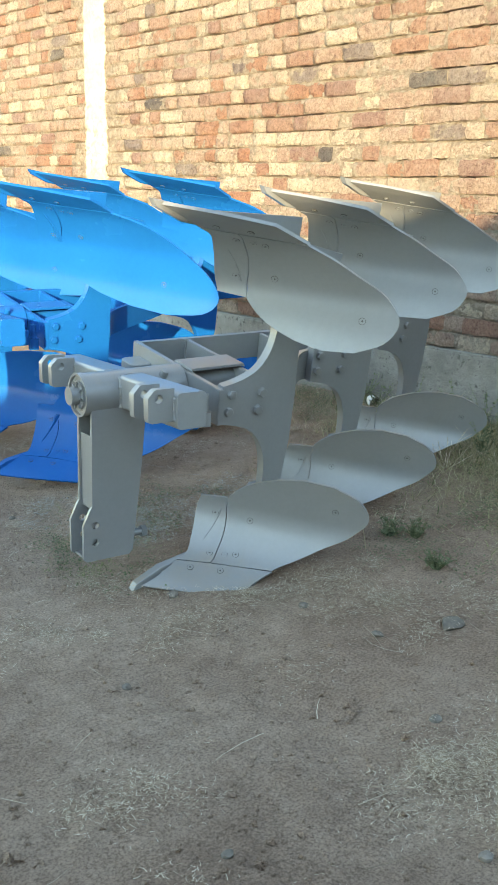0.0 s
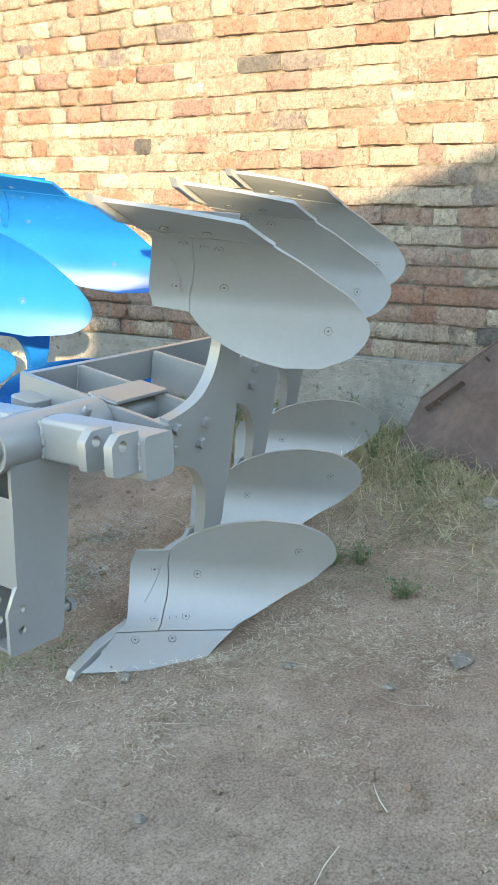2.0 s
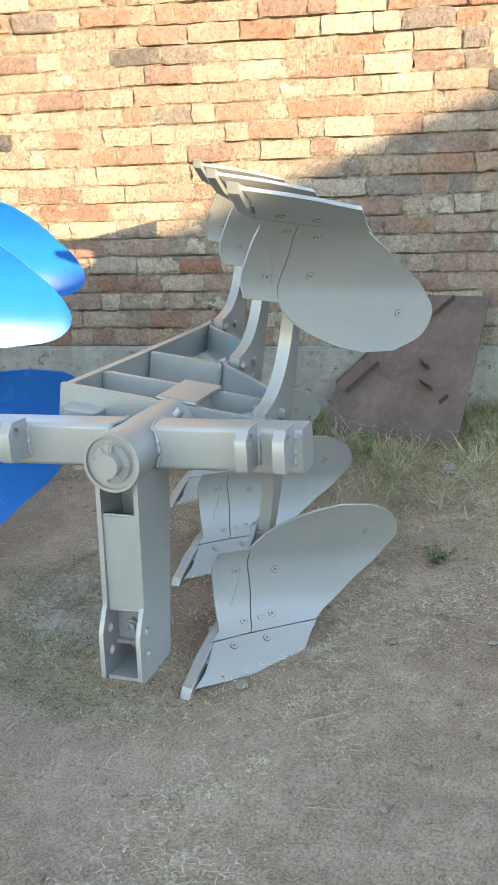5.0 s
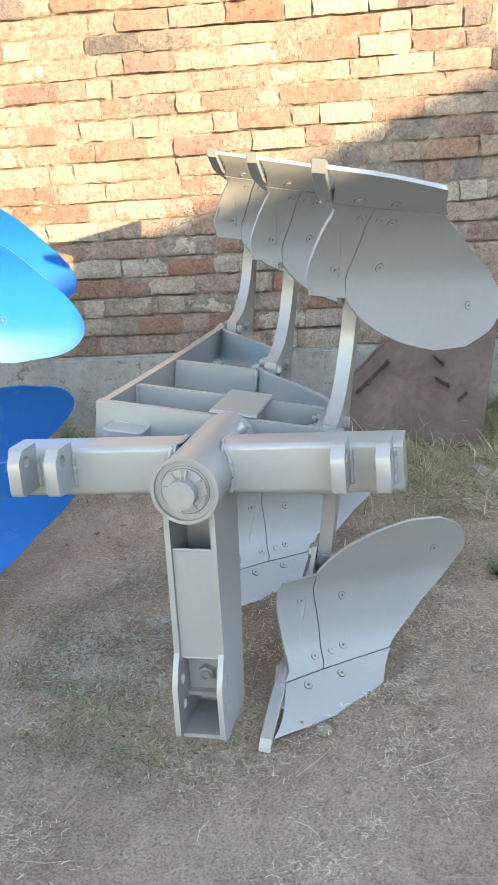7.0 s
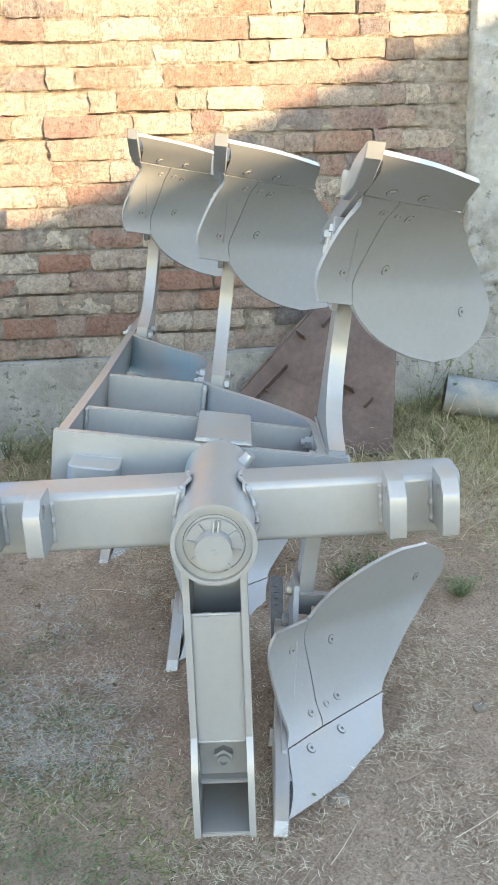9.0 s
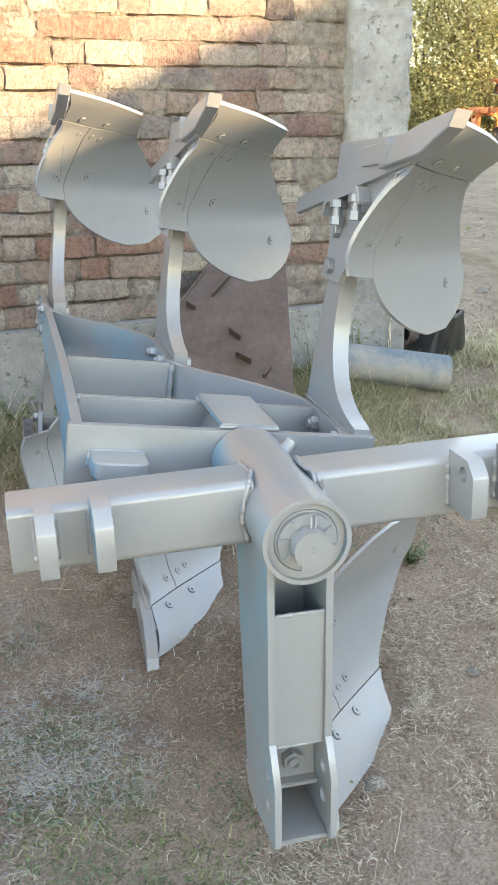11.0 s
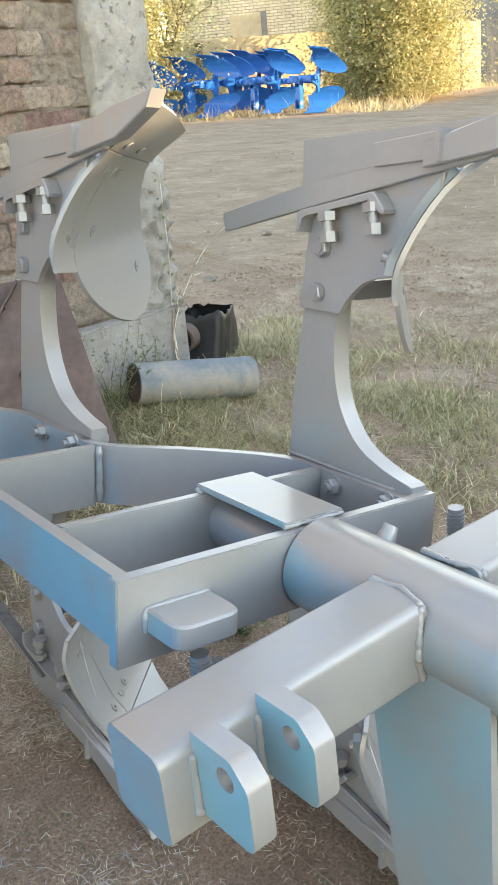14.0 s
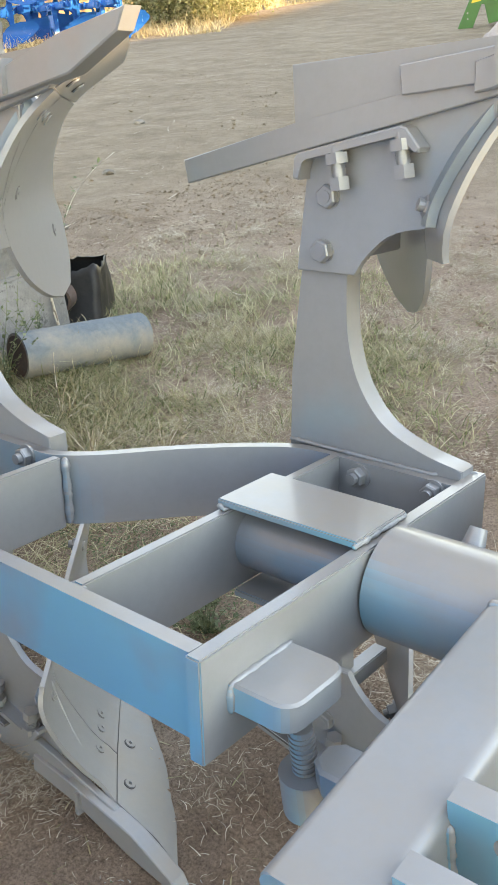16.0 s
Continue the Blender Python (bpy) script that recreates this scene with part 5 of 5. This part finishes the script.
# creeping weeds: small leaves in low mats round the mast and along the wall
lv, lf = [], []
for _ in range(300000):
    x, y = random.uniform(0.9, 3.7), random.uniform(1.5, 4.4)
    if in_wall(x, y):
        continue
    by_wall = 0.9 * max(0.0, 1 - abs(3.62 - 0.12 * (y - 3.35) - 0.22 - x) / 0.5)
    tangle = max(0.0, 1 - math.hypot((x - 3.10) / 0.5, (y - 2.32) / 0.55))
    by_wall = max(by_wall, 1.1 * tangle)
    here = 1.2 * max(0.0, 1 - math.hypot((x - GREEN_AT[0]) / 0.34, (y - GREEN_AT[1]) / 0.46)) + by_wall + 0.8 * max(0.0, 1 - math.hypot((x - 2.45) / 0.4, (y - 2.2) / 0.4)) + 0.9 * max(0.0, 1 - math.hypot((x - 1.78) / 0.5, (y - 3.25) / 0.4))
    clump = patchy(x, y, 5.0, 61)
    if random.random() > here * max(0.0, clump + 0.10) * 2.2:
        continue
    c = Vector((x, y, ground_z(x, y) + random.uniform(0.0, 0.03 + 0.10 * by_wall) * (0.4 + max(0, clump))))
    h, s, t = random.uniform(0, 6.28), random.uniform(0.004, 0.011), random.uniform(-0.3, 0.7)
    u, v = Vector((math.cos(h), math.sin(h), t)) * s, Vector((-math.sin(h), math.cos(h), random.uniform(-.4, .4))) * s * 0.35
    o = len(lv)
    lv += [c, c + u * 0.5 + v, c + u, c + u * 0.5 - v]
    lf.append((o, o + 1, o + 2, o + 3))
me = bpy.data.meshes.new("creeping_weeds")
me.from_pydata(lv, [], lf)
me.materials.append(LEAF)
tagged(new("creeping_weeds", me), "low mats of small grey-green weeds", "weeds", kind="stuff")
for i, (x, y, h, n) in enumerate(((3.02, 2.32, 0.17, 14), (3.10, 2.0, 0.20, 16), (3.2, 2.62, 0.17, 12), (3.35, 1.88, 0.22, 12), (2.95, 1.85, 0.15, 14), (3.0, 2.75, 0.22, 10), (3.45, 3.2, 0.25, 6))):
    weed(x, y, h, n, 140 + i, "dry_weed", "tangle of dry bent weed stalks by the wall", 0.008, 1.5, HAY)


# small clods and grit on the earth
verts, faces = [], []
TETRA = [Vector(v) for v in ((1, 0, -0.4), (-0.5, 0.87, -0.4), (-0.5, -0.87, -0.4), (0, 0, 0.75), (0.6, 0.6, 0.3), (-0.7, 0.1, 0.35))]
for _ in range(80000):
    x, y = random.uniform(0.25, 5.5), random.uniform(-1.3, 4.6)
    if in_wall(x, y) or random.random() > 0.55 + 0.9 * patchy(x, y, 1.9, 50):
        continue
    r = 0.0024 * random.paretovariate(1.8)
    if r > 0.016:
        continue
    m = pose(x, y, ground_z(x, y) + 0.2 * r, random.uniform(0, 60), random.uniform(0, 60), random.uniform(0, 360))
    o = len(verts)
    verts += [m @ (v * r * random.uniform(0.7, 1.2)) for v in TETRA]
    faces += [(o + a, o + b, o + c) for a, b, c in ((0, 1, 4), (0, 4, 3), (1, 5, 4), (4, 5, 3), (1, 2, 5), (2, 3, 5), (2, 0, 3), (0, 2, 1))]
for _ in range(9000):
    x, y = random.uniform(3.8, 11.0), random.uniform(-8.0, 1.2)
    if in_wall(x, y) or random.random() > 0.5 + 0.9 * patchy(x, y, 0.8, 57):
        continue
    r = 0.0045 * random.paretovariate(2.4)
    if r > 0.02:
        continue
    m = pose(x, y, ground_z(x, y) + 0.15 * r, random.uniform(0, 60), random.uniform(0, 60), random.uniform(0, 360))
    o = len(verts)
    verts += [m @ (v * r * random.uniform(0.7, 1.2)) for v in TETRA]
    faces += [(o + a, o + b, o + c) for a, b, c in ((0, 1, 4), (0, 4, 3), (1, 5, 4), (4, 5, 3), (1, 2, 5), (2, 3, 5), (2, 0, 3), (0, 2, 1))]
me = bpy.data.meshes.new("clods")
me.from_pydata(verts, [], faces)
me.materials.append(GROUND)
tagged(new("clods", me), "small clods and grit of dry earth", "soil", kind="stuff")


# ---- the far side of the yard ----
def at(az, r, z=None):
    a = radians(az)
    x, y = 0.7 + r * math.sin(a), 3.5 + r * math.cos(a)
    return x, y, ground_z(x, y) if z is None else z


x, y, z = at(125.2, 21.5)
make_plough("reversible_plough", "blue painted three-furrow plough parked in far dry grass", BLUE, BLUE, pose(x, y, z + 0.70, 8, 0, -95), "ploughs in the yard", SECTION_LONG, (MB_LEFT_LONG, MB_RIGHT_LONG))
for az, r, yaw in ((129.0, 21.2, -70), (131.6, 20.6, -66), (121.8, 22.0, -105), (128.0, 23.0, -80)):
    x, y, z = at(az, r)
    tagged(copy_thing(blue, pose(x, y, z + 0.70, 8, 0, yaw)), "blue painted two-furrow plough parked in far dry grass", group="ploughs in the yard")
x, y, z = at(119.3, 20.5)
orange = make_plough("reversible_plough", "orange plough with dark boards parked in far dry grass", ORANGE, ORANGE, pose(x, y, z + 0.70, 8, 0, -60), "ploughs in the yard", stations=2)
for o in orange.children_recursive:
    if o.name.split(".")[0] in ("mouldboard", "shin"):
        o.data.materials[0] = BLACK
x, y = 18.4, -25.8
rusty = make_plough("reversible_plough", "blue plough with rusty brown boards at the yard's edge", BLUE, BLUE, pose(x, y, ground_z(x, y) + 0.70, 8, 0, -45), "ploughs in the yard", stations=2)
for o in rusty.children_recursive:
    if o.name.split(".")[0] in ("mouldboard", "shin", "share"):
        o.data.materials[0] = RUST


def far_wall(az0, az1, r0, r1, top, thick, material, name, label, base=0.6):
    x0, y0, _ = at(az0, r0)
    x1, y1, _ = at(az1, r1)
    d = Vector((x1 - x0, y1 - y0, 0))
    m = Matrix.Translation((x0, y0, 0)) @ Matrix.Rotation(math.atan2(d.y, d.x), 4, "Z")
    bm = bmesh.new()
    box(bm, (0, -thick / 2, base), (d.length, thick / 2, top), 0.0, m)
    return tagged(part(name, bm, material, None), label, "wall", kind="structure")


PLASTER = rough_stuff("cream_plaster", [(0.3, (0.38, 0.30, 0.19)), (0.6, (0.48, 0.39, 0.26)), (0.8, (0.56, 0.47, 0.33))], 0.5, 0.92, 12, 0.4, 0.02,
                      second=((0.30, 0.25, 0.18), 0.60, 0.12, 0.9))
far_wall(96, 141.8, 24.5, 30, 2.77, 0.25, PLASTER, "wall_far", "cream plastered compound wall behind the far ploughs")
far_wall(142.4, 158, 33.0, 42, 2.9, 0.25, CONCRETE, "wall_far_grey", "grey concrete compound wall in shade behind bushes")
GREYPAINT = rough_stuff("grey_roof", [(0.3, (0.12, 0.12, 0.12)), (0.7, (0.2, 0.2, 0.19))], 1.0)


def house(az, r, yaw, w, dep, h, material, label, window=True):
    x, y, z = at(az, r)
    root = thing("house", label, "house", m=pose(x, y, z - 0.3, 0, 0, yaw))
    bm = bmesh.new()
    box(bm, (-w / 2, 0, 0), (w / 2, dep, h))
    part("wall", bm, material, root)
    bm = bmesh.new()
    box(bm, (-w / 2 - 0.2, -0.3, h), (w / 2 + 0.2, dep + 0.3, h + 0.15))
    part("roof", bm, GREYPAINT, root)
    if window:
        win = part("window", box(bmesh.new(), (-1.35, -0.04, 2.15), (-0.25, 0.02, 3.0)), PLASTER, root)
        part("frame", box(bmesh.new(), (-0.40, -0.06, 2.10), (-0.22, 0.02, 3.05)), GREYPAINT, win)
        part("ledge", box(bmesh.new(), (-w / 2, -0.12, 1.92), (w / 2, 0.02, 2.06)), PLASTER, root)
    return root


def far_brick():
    m, nodes, links, b = mat("pale_brick")
    tc = nodes.new("ShaderNodeTexCoord")
    mp = nodes.new("ShaderNodeMapping")
    mp.inputs["Rotation"].default_value = (radians(90), 0, 0)
    links.new(tc.outputs["Object"], mp.inputs[0])
    t = add(nodes, "ShaderNodeTexBrick", Scale=1.0)
    t.inputs["Brick Width"].default_value, t.inputs["Row Height"].default_value, t.inputs["Mortar Size"].default_value = 0.24, 0.085, 0.012
    t.inputs["Color1"].default_value, t.inputs["Color2"].default_value, t.inputs["Mortar"].default_value = (0.50, 0.43, 0.30, 1), (0.40, 0.33, 0.23, 1), (0.26, 0.21, 0.15, 1)
    links.new(mp.outputs[0], t.inputs["Vector"])
    links.new(mix(nodes, links, 0.5, t.outputs["Color"], noisy(nodes, links, 1.4, 6, 0.6), "OVERLAY"), b.inputs["Base Color"])
    b.inputs["Roughness"].default_value = 0.95
    return m


PALE_BRICK = far_brick()
house(130.6, 31, -131 + 90 - 90, 6.5, 5, 5.2, PALE_BRICK, "pale brick house behind the compound wall")
house(148, 50, -148, 22, 6, 5.2, GREYPAINT, "low grey shed behind the compound wall", False)
x, y, z = at(140.9, 28.5)
bm = bmesh.new()
rod(bm, (0, 0, -0.2), (0, 0, 6), 0.05, 10, 0.04)
pole = part("pole", bm, CONCRETE, None)
pole.location = (x, y, z)
tagged(pole, "thin pale pole beside the compound wall", "pole")
x, y, z = at(126.2, 25.6)
bm = bmesh.new()
rod(bm, (0, 0, -0.2), (0, 0, 1.75), 0.11, 10, 0.09)
post = part("wooden_post", bm, BARK, None)
post.location = (x, y, z)
tagged(post, "brown wooden post in front of the compound wall", "post")


def tree(az, r, h, w, seed, n_leaf, name="tree", label="yellow-green leafy bush tree in evening sun", leaf=0.085, stems=7, leaf_mat=None):
    rng = random.Random(seed)
    x, y, z = at(az, r)
    root = thing(name, label, "tree", "trees at the far side", Matrix.Translation((x, y, z)))
    bm = bmesh.new()
    tips = []

    def limb(p, d, ln, rad, depth):
        run = [p]
        for k in range(4):
            d = (d + Vector((rng.uniform(-.25, .25), rng.uniform(-.25, .25), rng.uniform(-.05, .15)))).normalized()
            run.append(run[-1] + d * ln / 4)
        for k, (a, b) in enumerate(zip(run, run[1:])):
            rod(bm, a, b, rad * (1 - k * 0.15), 6, rad * (0.85 - k * 0.15))
            tips.append(b)
        if depth:
            for _ in range(3):
                q = run[rng.randint(2, 4)]
                limb(q, (d + Vector((rng.uniform(-1, 1), rng.uniform(-1, 1), rng.uniform(-.1, .6)))).normalized(), ln * 0.62, rad * 0.5, depth - 1)
    for s in range(stems):
        a = rng.uniform(0, 6.28)
        limb(Vector((0.12 * math.cos(a), 0.12 * math.sin(a), -0.1)), Vector((math.cos(a) * w / h * 0.7, math.sin(a) * w / h * 0.7, 1)).normalized(), h * 0.55, 0.05, 2)
    part("trunk", bm, BARK, root)
    lv, lf = [], []
    for _ in range(n_leaf):
        c = rng.choice(tips) + Vector((rng.gauss(0, 0.30), rng.gauss(0, 0.30), rng.gauss(0, 0.26)))
        if rng.random() < 0.38:
            c.z *= rng.uniform(0.08, 0.65)
        if c.z < 0.05:
            continue
        u = Vector((rng.uniform(-1, 1), rng.uniform(-1, 1), rng.uniform(-0.8, 0.6))).normalized()
        v = u.cross(Vector((rng.uniform(-1, 1), rng.uniform(-1, 1), 1))).normalized()
        s = leaf * rng.uniform(0.5, 1.2)
        o = len(lv)
        lv += [c, c + u * s * 0.5 + v * s * 0.3, c + u * s, c + u * s * 0.5 - v * s * 0.3]
        lf.append((o, o + 1, o + 2, o + 3))
    me = bpy.data.meshes.new("crown")
    me.from_pydata(lv, [], lf)
    me.materials.append(leaf_mat or TREE_LEAF)
    tagged(part("crown", me, None, root), kind="stuff")
    return root


tree(120.5, 22.6, 4.4, 2.0, 1, 42000)
tree(116.6, 23.5, 4.6, 2.2, 11, 30000)
tree(112.6, 22.0, 4.8, 2.4, 12, 26000)
tree(123.6, 23.0, 4.0, 1.3, 2, 30000)
tree(135.2, 25.0, 4.2, 1.2, 3, 40000)
tree(137.8, 24.4, 3.0, 1.6, 4, 46000)
tree(144.6, 34.0, 4.6, 2.0, 5, 9000, label="sparse grey-green bush with bare branches", leaf=0.09)
tree(147.2, 35.0, 4.2, 2.4, 6, 40000, leaf=0.10)
tree(151.6, 36.5, 3.4, 2.0, 7, 22000, leaf=0.10)
tree(155.0, 37.5, 3.8, 2.4, 8, 22000, leaf=0.10)

def grass_edge(az):
    """Distance at which the far grass begins: the yard reaches further out past the wall's end."""
    if az < 138.0:
        return 20.5
    return 20.5 + 3.0 * min(az - 138.0, 3.0) + 0.55 * max(0.0, az - 141.0)


far_dry = []
for _ in range(42000):
    az = random.uniform(106, 157)
    r = grass_edge(az) - 1.9 + random.random() ** 1.3 * 9.0
    if r < grass_edge(az) + 1.6 * patchy(az * 0.25, r, 1.0, 30):
        continue
    x, y, z = at(az, r)
    clump = patchy(x, y, 0.7, 12)
    if clump < -0.12:
        continue
    tall = random.uniform(0.10, 0.30) + max(0.0, clump) * random.uniform(0.2, 1.5) * (1.5 if az > 138 else 1.0)
    far_dry.append((x, y, z - 0.02, random.uniform(0, 6.28), random.uniform(0.25, 1.35), tall, random.uniform(0.008, 0.022)))
blades("tall_dry_grass", far_dry, HAY, "tall bleached grass round the far ploughs", "grass")

# odd things on the far ground
SACK = rough_stuff("pale_sack", [(0.3, (0.23, 0.195, 0.19)), (0.7, (0.31, 0.27, 0.26))], 9.0, 0.75)
TARP = rough_stuff("blue_tarp", [(0.3, (0.012, 0.03, 0.045)), (0.7, (0.03, 0.075, 0.11))], 6.0, 0.6)
PRINT = rough_stuff("red_print", [(0.3, (0.26, 0.10, 0.09)), (0.7, (0.29, 0.17, 0.16))], 20.0, 0.7)
RAG = rough_stuff("yellow_cloth", [(0.3, (0.34, 0.25, 0.05)), (0.7, (0.44, 0.33, 0.08))], 9.0, 0.85)
GREEN = paint("green_paint", (0.012, 0.115, 0.022), (0.010, 0.085, 0.018), 0.4, 0.0, 0.2)
YELLOW = paint("yellow_paint", (0.55, 0.38, 0.03), (0.48, 0.33, 0.03), 0.4, 0.0, 0.3)


def crumpled(name, x, y, sx, sy, sz, material, label, category, seed, print_rows=()):
    def fold(u, v):
        e = 1 - max(abs(u), abs(v)) * 2
        z = sz * (0.12 + 1.1 * max(0.0, e) ** 0.6) * (0.75 + 0.5 * abs(noise.noise(Vector((u * 2.4, v * 2.4, seed))))) + 0.10 * sz * noise.noise(Vector((u * 8, v * 8, seed))) - 0.02
        return (u * sx * (1 + 0.25 * noise.noise(Vector((v * 4, seed, 0)))), v * sy * (1 + 0.25 * noise.noise(Vector((u * 4, seed, 7)))), z)

    bm = bmesh.new()
    bmesh.ops.create_grid(bm, x_segments=26, y_segments=26, size=0.5)
    for v in bm.verts:
        v.co = fold(v.co.x, v.co.y)
    ob = part(name, bm, material, None, smooth=50)
    ob.matrix_world = pose(x, y, ground_z(x, y), 0, 0, seed * 40)
    # the unreadable print: short bars that follow the folds
    for v0, u0, u1, tall in print_rows:
        bm = bmesh.new()
        bmesh.ops.create_grid(bm, x_segments=12, y_segments=4, size=0.5)
        for v in bm.verts:
            px, py, pz = fold(u0 + (u1 - u0) * (v.co.x + 0.5), v0 + tall * v.co.y)
            v.co = (px, py, pz + 0.007)
        part("print_bar", bm, PRINT, ob, "faded red print", 50)
    return tagged(ob, label, category)


PRINT_ROWS = ((-0.12, -0.30, -0.20, 0.10), (-0.12, -0.17, -0.06, 0.10), (-0.12, -0.03, 0.08, 0.10), (-0.12, 0.11, 0.22, 0.10), (0.08, -0.25, 0.18, 0.035), (0.17, -0.22, 0.10, 0.035))
for i, (nm, x, y, sx, sy, sz, mt, lb, ct, rows) in enumerate((
        ("plastic_sheet", 5.28, -3.25, 0.36, 0.24, 0.11, TARP, "crumpled dark blue plastic sheet on the dirt", "plastic sheet", ()),
        ("sack", 4.5, -3.1, 0.62, 0.42, 0.17, SACK, "pale pinkish sack with faded red print on the dirt", "sack", PRINT_ROWS),
        ("sack", 6.9, -8.8, 0.8, 0.5, 0.3, SACK, "pale crumpled sack beside the green machine", "sack", ()),
        ("rag", 4.90, -3.55, 0.26, 0.16, 0.17, RAG, "crumpled yellow cloth rag beside the printed sack", "rag", ()),
        ("rag", 4.42, -3.66, 0.20, 0.13, 0.10, RAG, "flat yellow cloth rag in the dry weeds", "rag", ()))):
    crumpled(nm, x, y, sx, sy, sz, mt, lb, ct, i + 1.3, rows)
litter_weeds = []
for _ in range(900):
    x, y = random.gauss(4.75, 0.42), random.gauss(-4.05, 0.28)
    litter_weeds.append((x, y, ground_z(x, y) - 0.01, random.uniform(0, 6.28), random.uniform(0.3, 1.45), random.uniform(0.06, 0.26), random.uniform(0.003, 0.007)))
blades("dry_weeds", litter_weeds, HAY, "low dry weeds round the litter", "weeds")

# a farm machine: a slanted plate arm with yellow stickers, a box frame behind it
x, y = 8.6, -10.9
root = thing("farm_machine", "green steel farm machine with a slanted plate arm", "machine", m=pose(x, y, ground_z(x, y), 0, 0, 207) @ Matrix.Scale(0.84, 4))
bm = bmesh.new()
prism(bm, [(-0.13, 0.0), (0.14, -0.02), (0.52, 0.86), (0.44, 0.93), (0.30, 0.90)], -0.03, 0.03, "xzy", 0.006)
arm = part("plate_arm", bm, GREEN, root)
bm = bmesh.new()
prism(bm, [(0.13, 0.42), (0.30, 0.44), (0.33, 0.53), (0.18, 0.54)], -0.034, -0.030, "xzy")
part("sticker", bm, YELLOW, arm, "yellow sticker")
bm = bmesh.new()
for z in (0.16, 0.26):
    rod(bm, (0.06, -0.042, z), (0.06, -0.03, z), 0.016, 10)
part("bolt_pair", bm, STEEL, arm)
for nm, lo, hi in (("top_rail", (0.42, -0.03, 0.78), (1.7, 0.05, 0.88)), ("lower_rail", (0.30, -0.02, 0.38), (1.6, 0.05, 0.47)), ("upright", (0.92, -0.02, 0.44), (1.0, 0.04, 0.80)), ("hood", (0.55, 0.10, 0.30), (1.7, 0.75, 0.66)), ("upright", (1.5, -0.02, 0.0), (1.6, 0.05, 0.80))):
    part(nm, box(bmesh.new(), lo, hi, 0.012), GREEN, root)
bm = bmesh.new()
prism(bm, [(0.36, 0.40), (0.98, 0.40), (0.86, 0.10), (0.44, 0.04)], 0.0, 0.5, "xzy", 0.01)
part("bucket", bm, GREEN, root)
bm = bmesh.new()
rod(bm, (0.62, -0.05, 0.44), (0.98, -0.05, 1.10), 0.014, 10)
part("lever", bm, BLACK, root)


# tyre tracks pressed into the yard: rows of low slanting ridges
def tyre_track(a, b, width=0.20, pitch=0.055):
    a, b = Vector(a), Vector(b)
    d = (b - a).normalized()
    side = Vector((-d.y, d.x))
    verts, faces = [], []
    n = int((b - a).length / pitch)
    for i in range(n):
        for sgn in (-1, 1):
            if random.random() < 0.2:
                continue
            c = a + d * (i + 0.5 * (sgn > 0)) * pitch
            p, q = c + side * sgn * 0.012, c + side * sgn * width / 2 + d * 0.07
            w = (q - p).normalized()
            e = Vector((-w.y, w.x)) * 0.011
            h = random.uniform(0.003, 0.009)
            o = len(verts)
            for v, up in ((p - e, -0.003), (p + e, -0.003), (q + e, -0.003), (q - e, -0.003), (p.lerp(q, 0.1), h), (p.lerp(q, 0.9), h)):
                verts.append((v.x, v.y, ground_z(v.x, v.y) + up))
            faces += [(o, o + 1, o + 4), (o + 1, o + 2, o + 5, o + 4), (o + 2, o + 3, o + 5), (o + 3, o, o + 4, o + 5)]
    me = bpy.data.meshes.new("tyre_track")
    me.from_pydata(verts, [], faces)
    me.materials.append(GROUND)
    return tagged(new("tyre_track", me), "tyre tread print in the dry earth", "tyre track", kind="stuff")


tyre_track((6.6, -0.25), (4.3, 0.10))
tyre_track((6.6, 0.45), (4.6, 0.75))
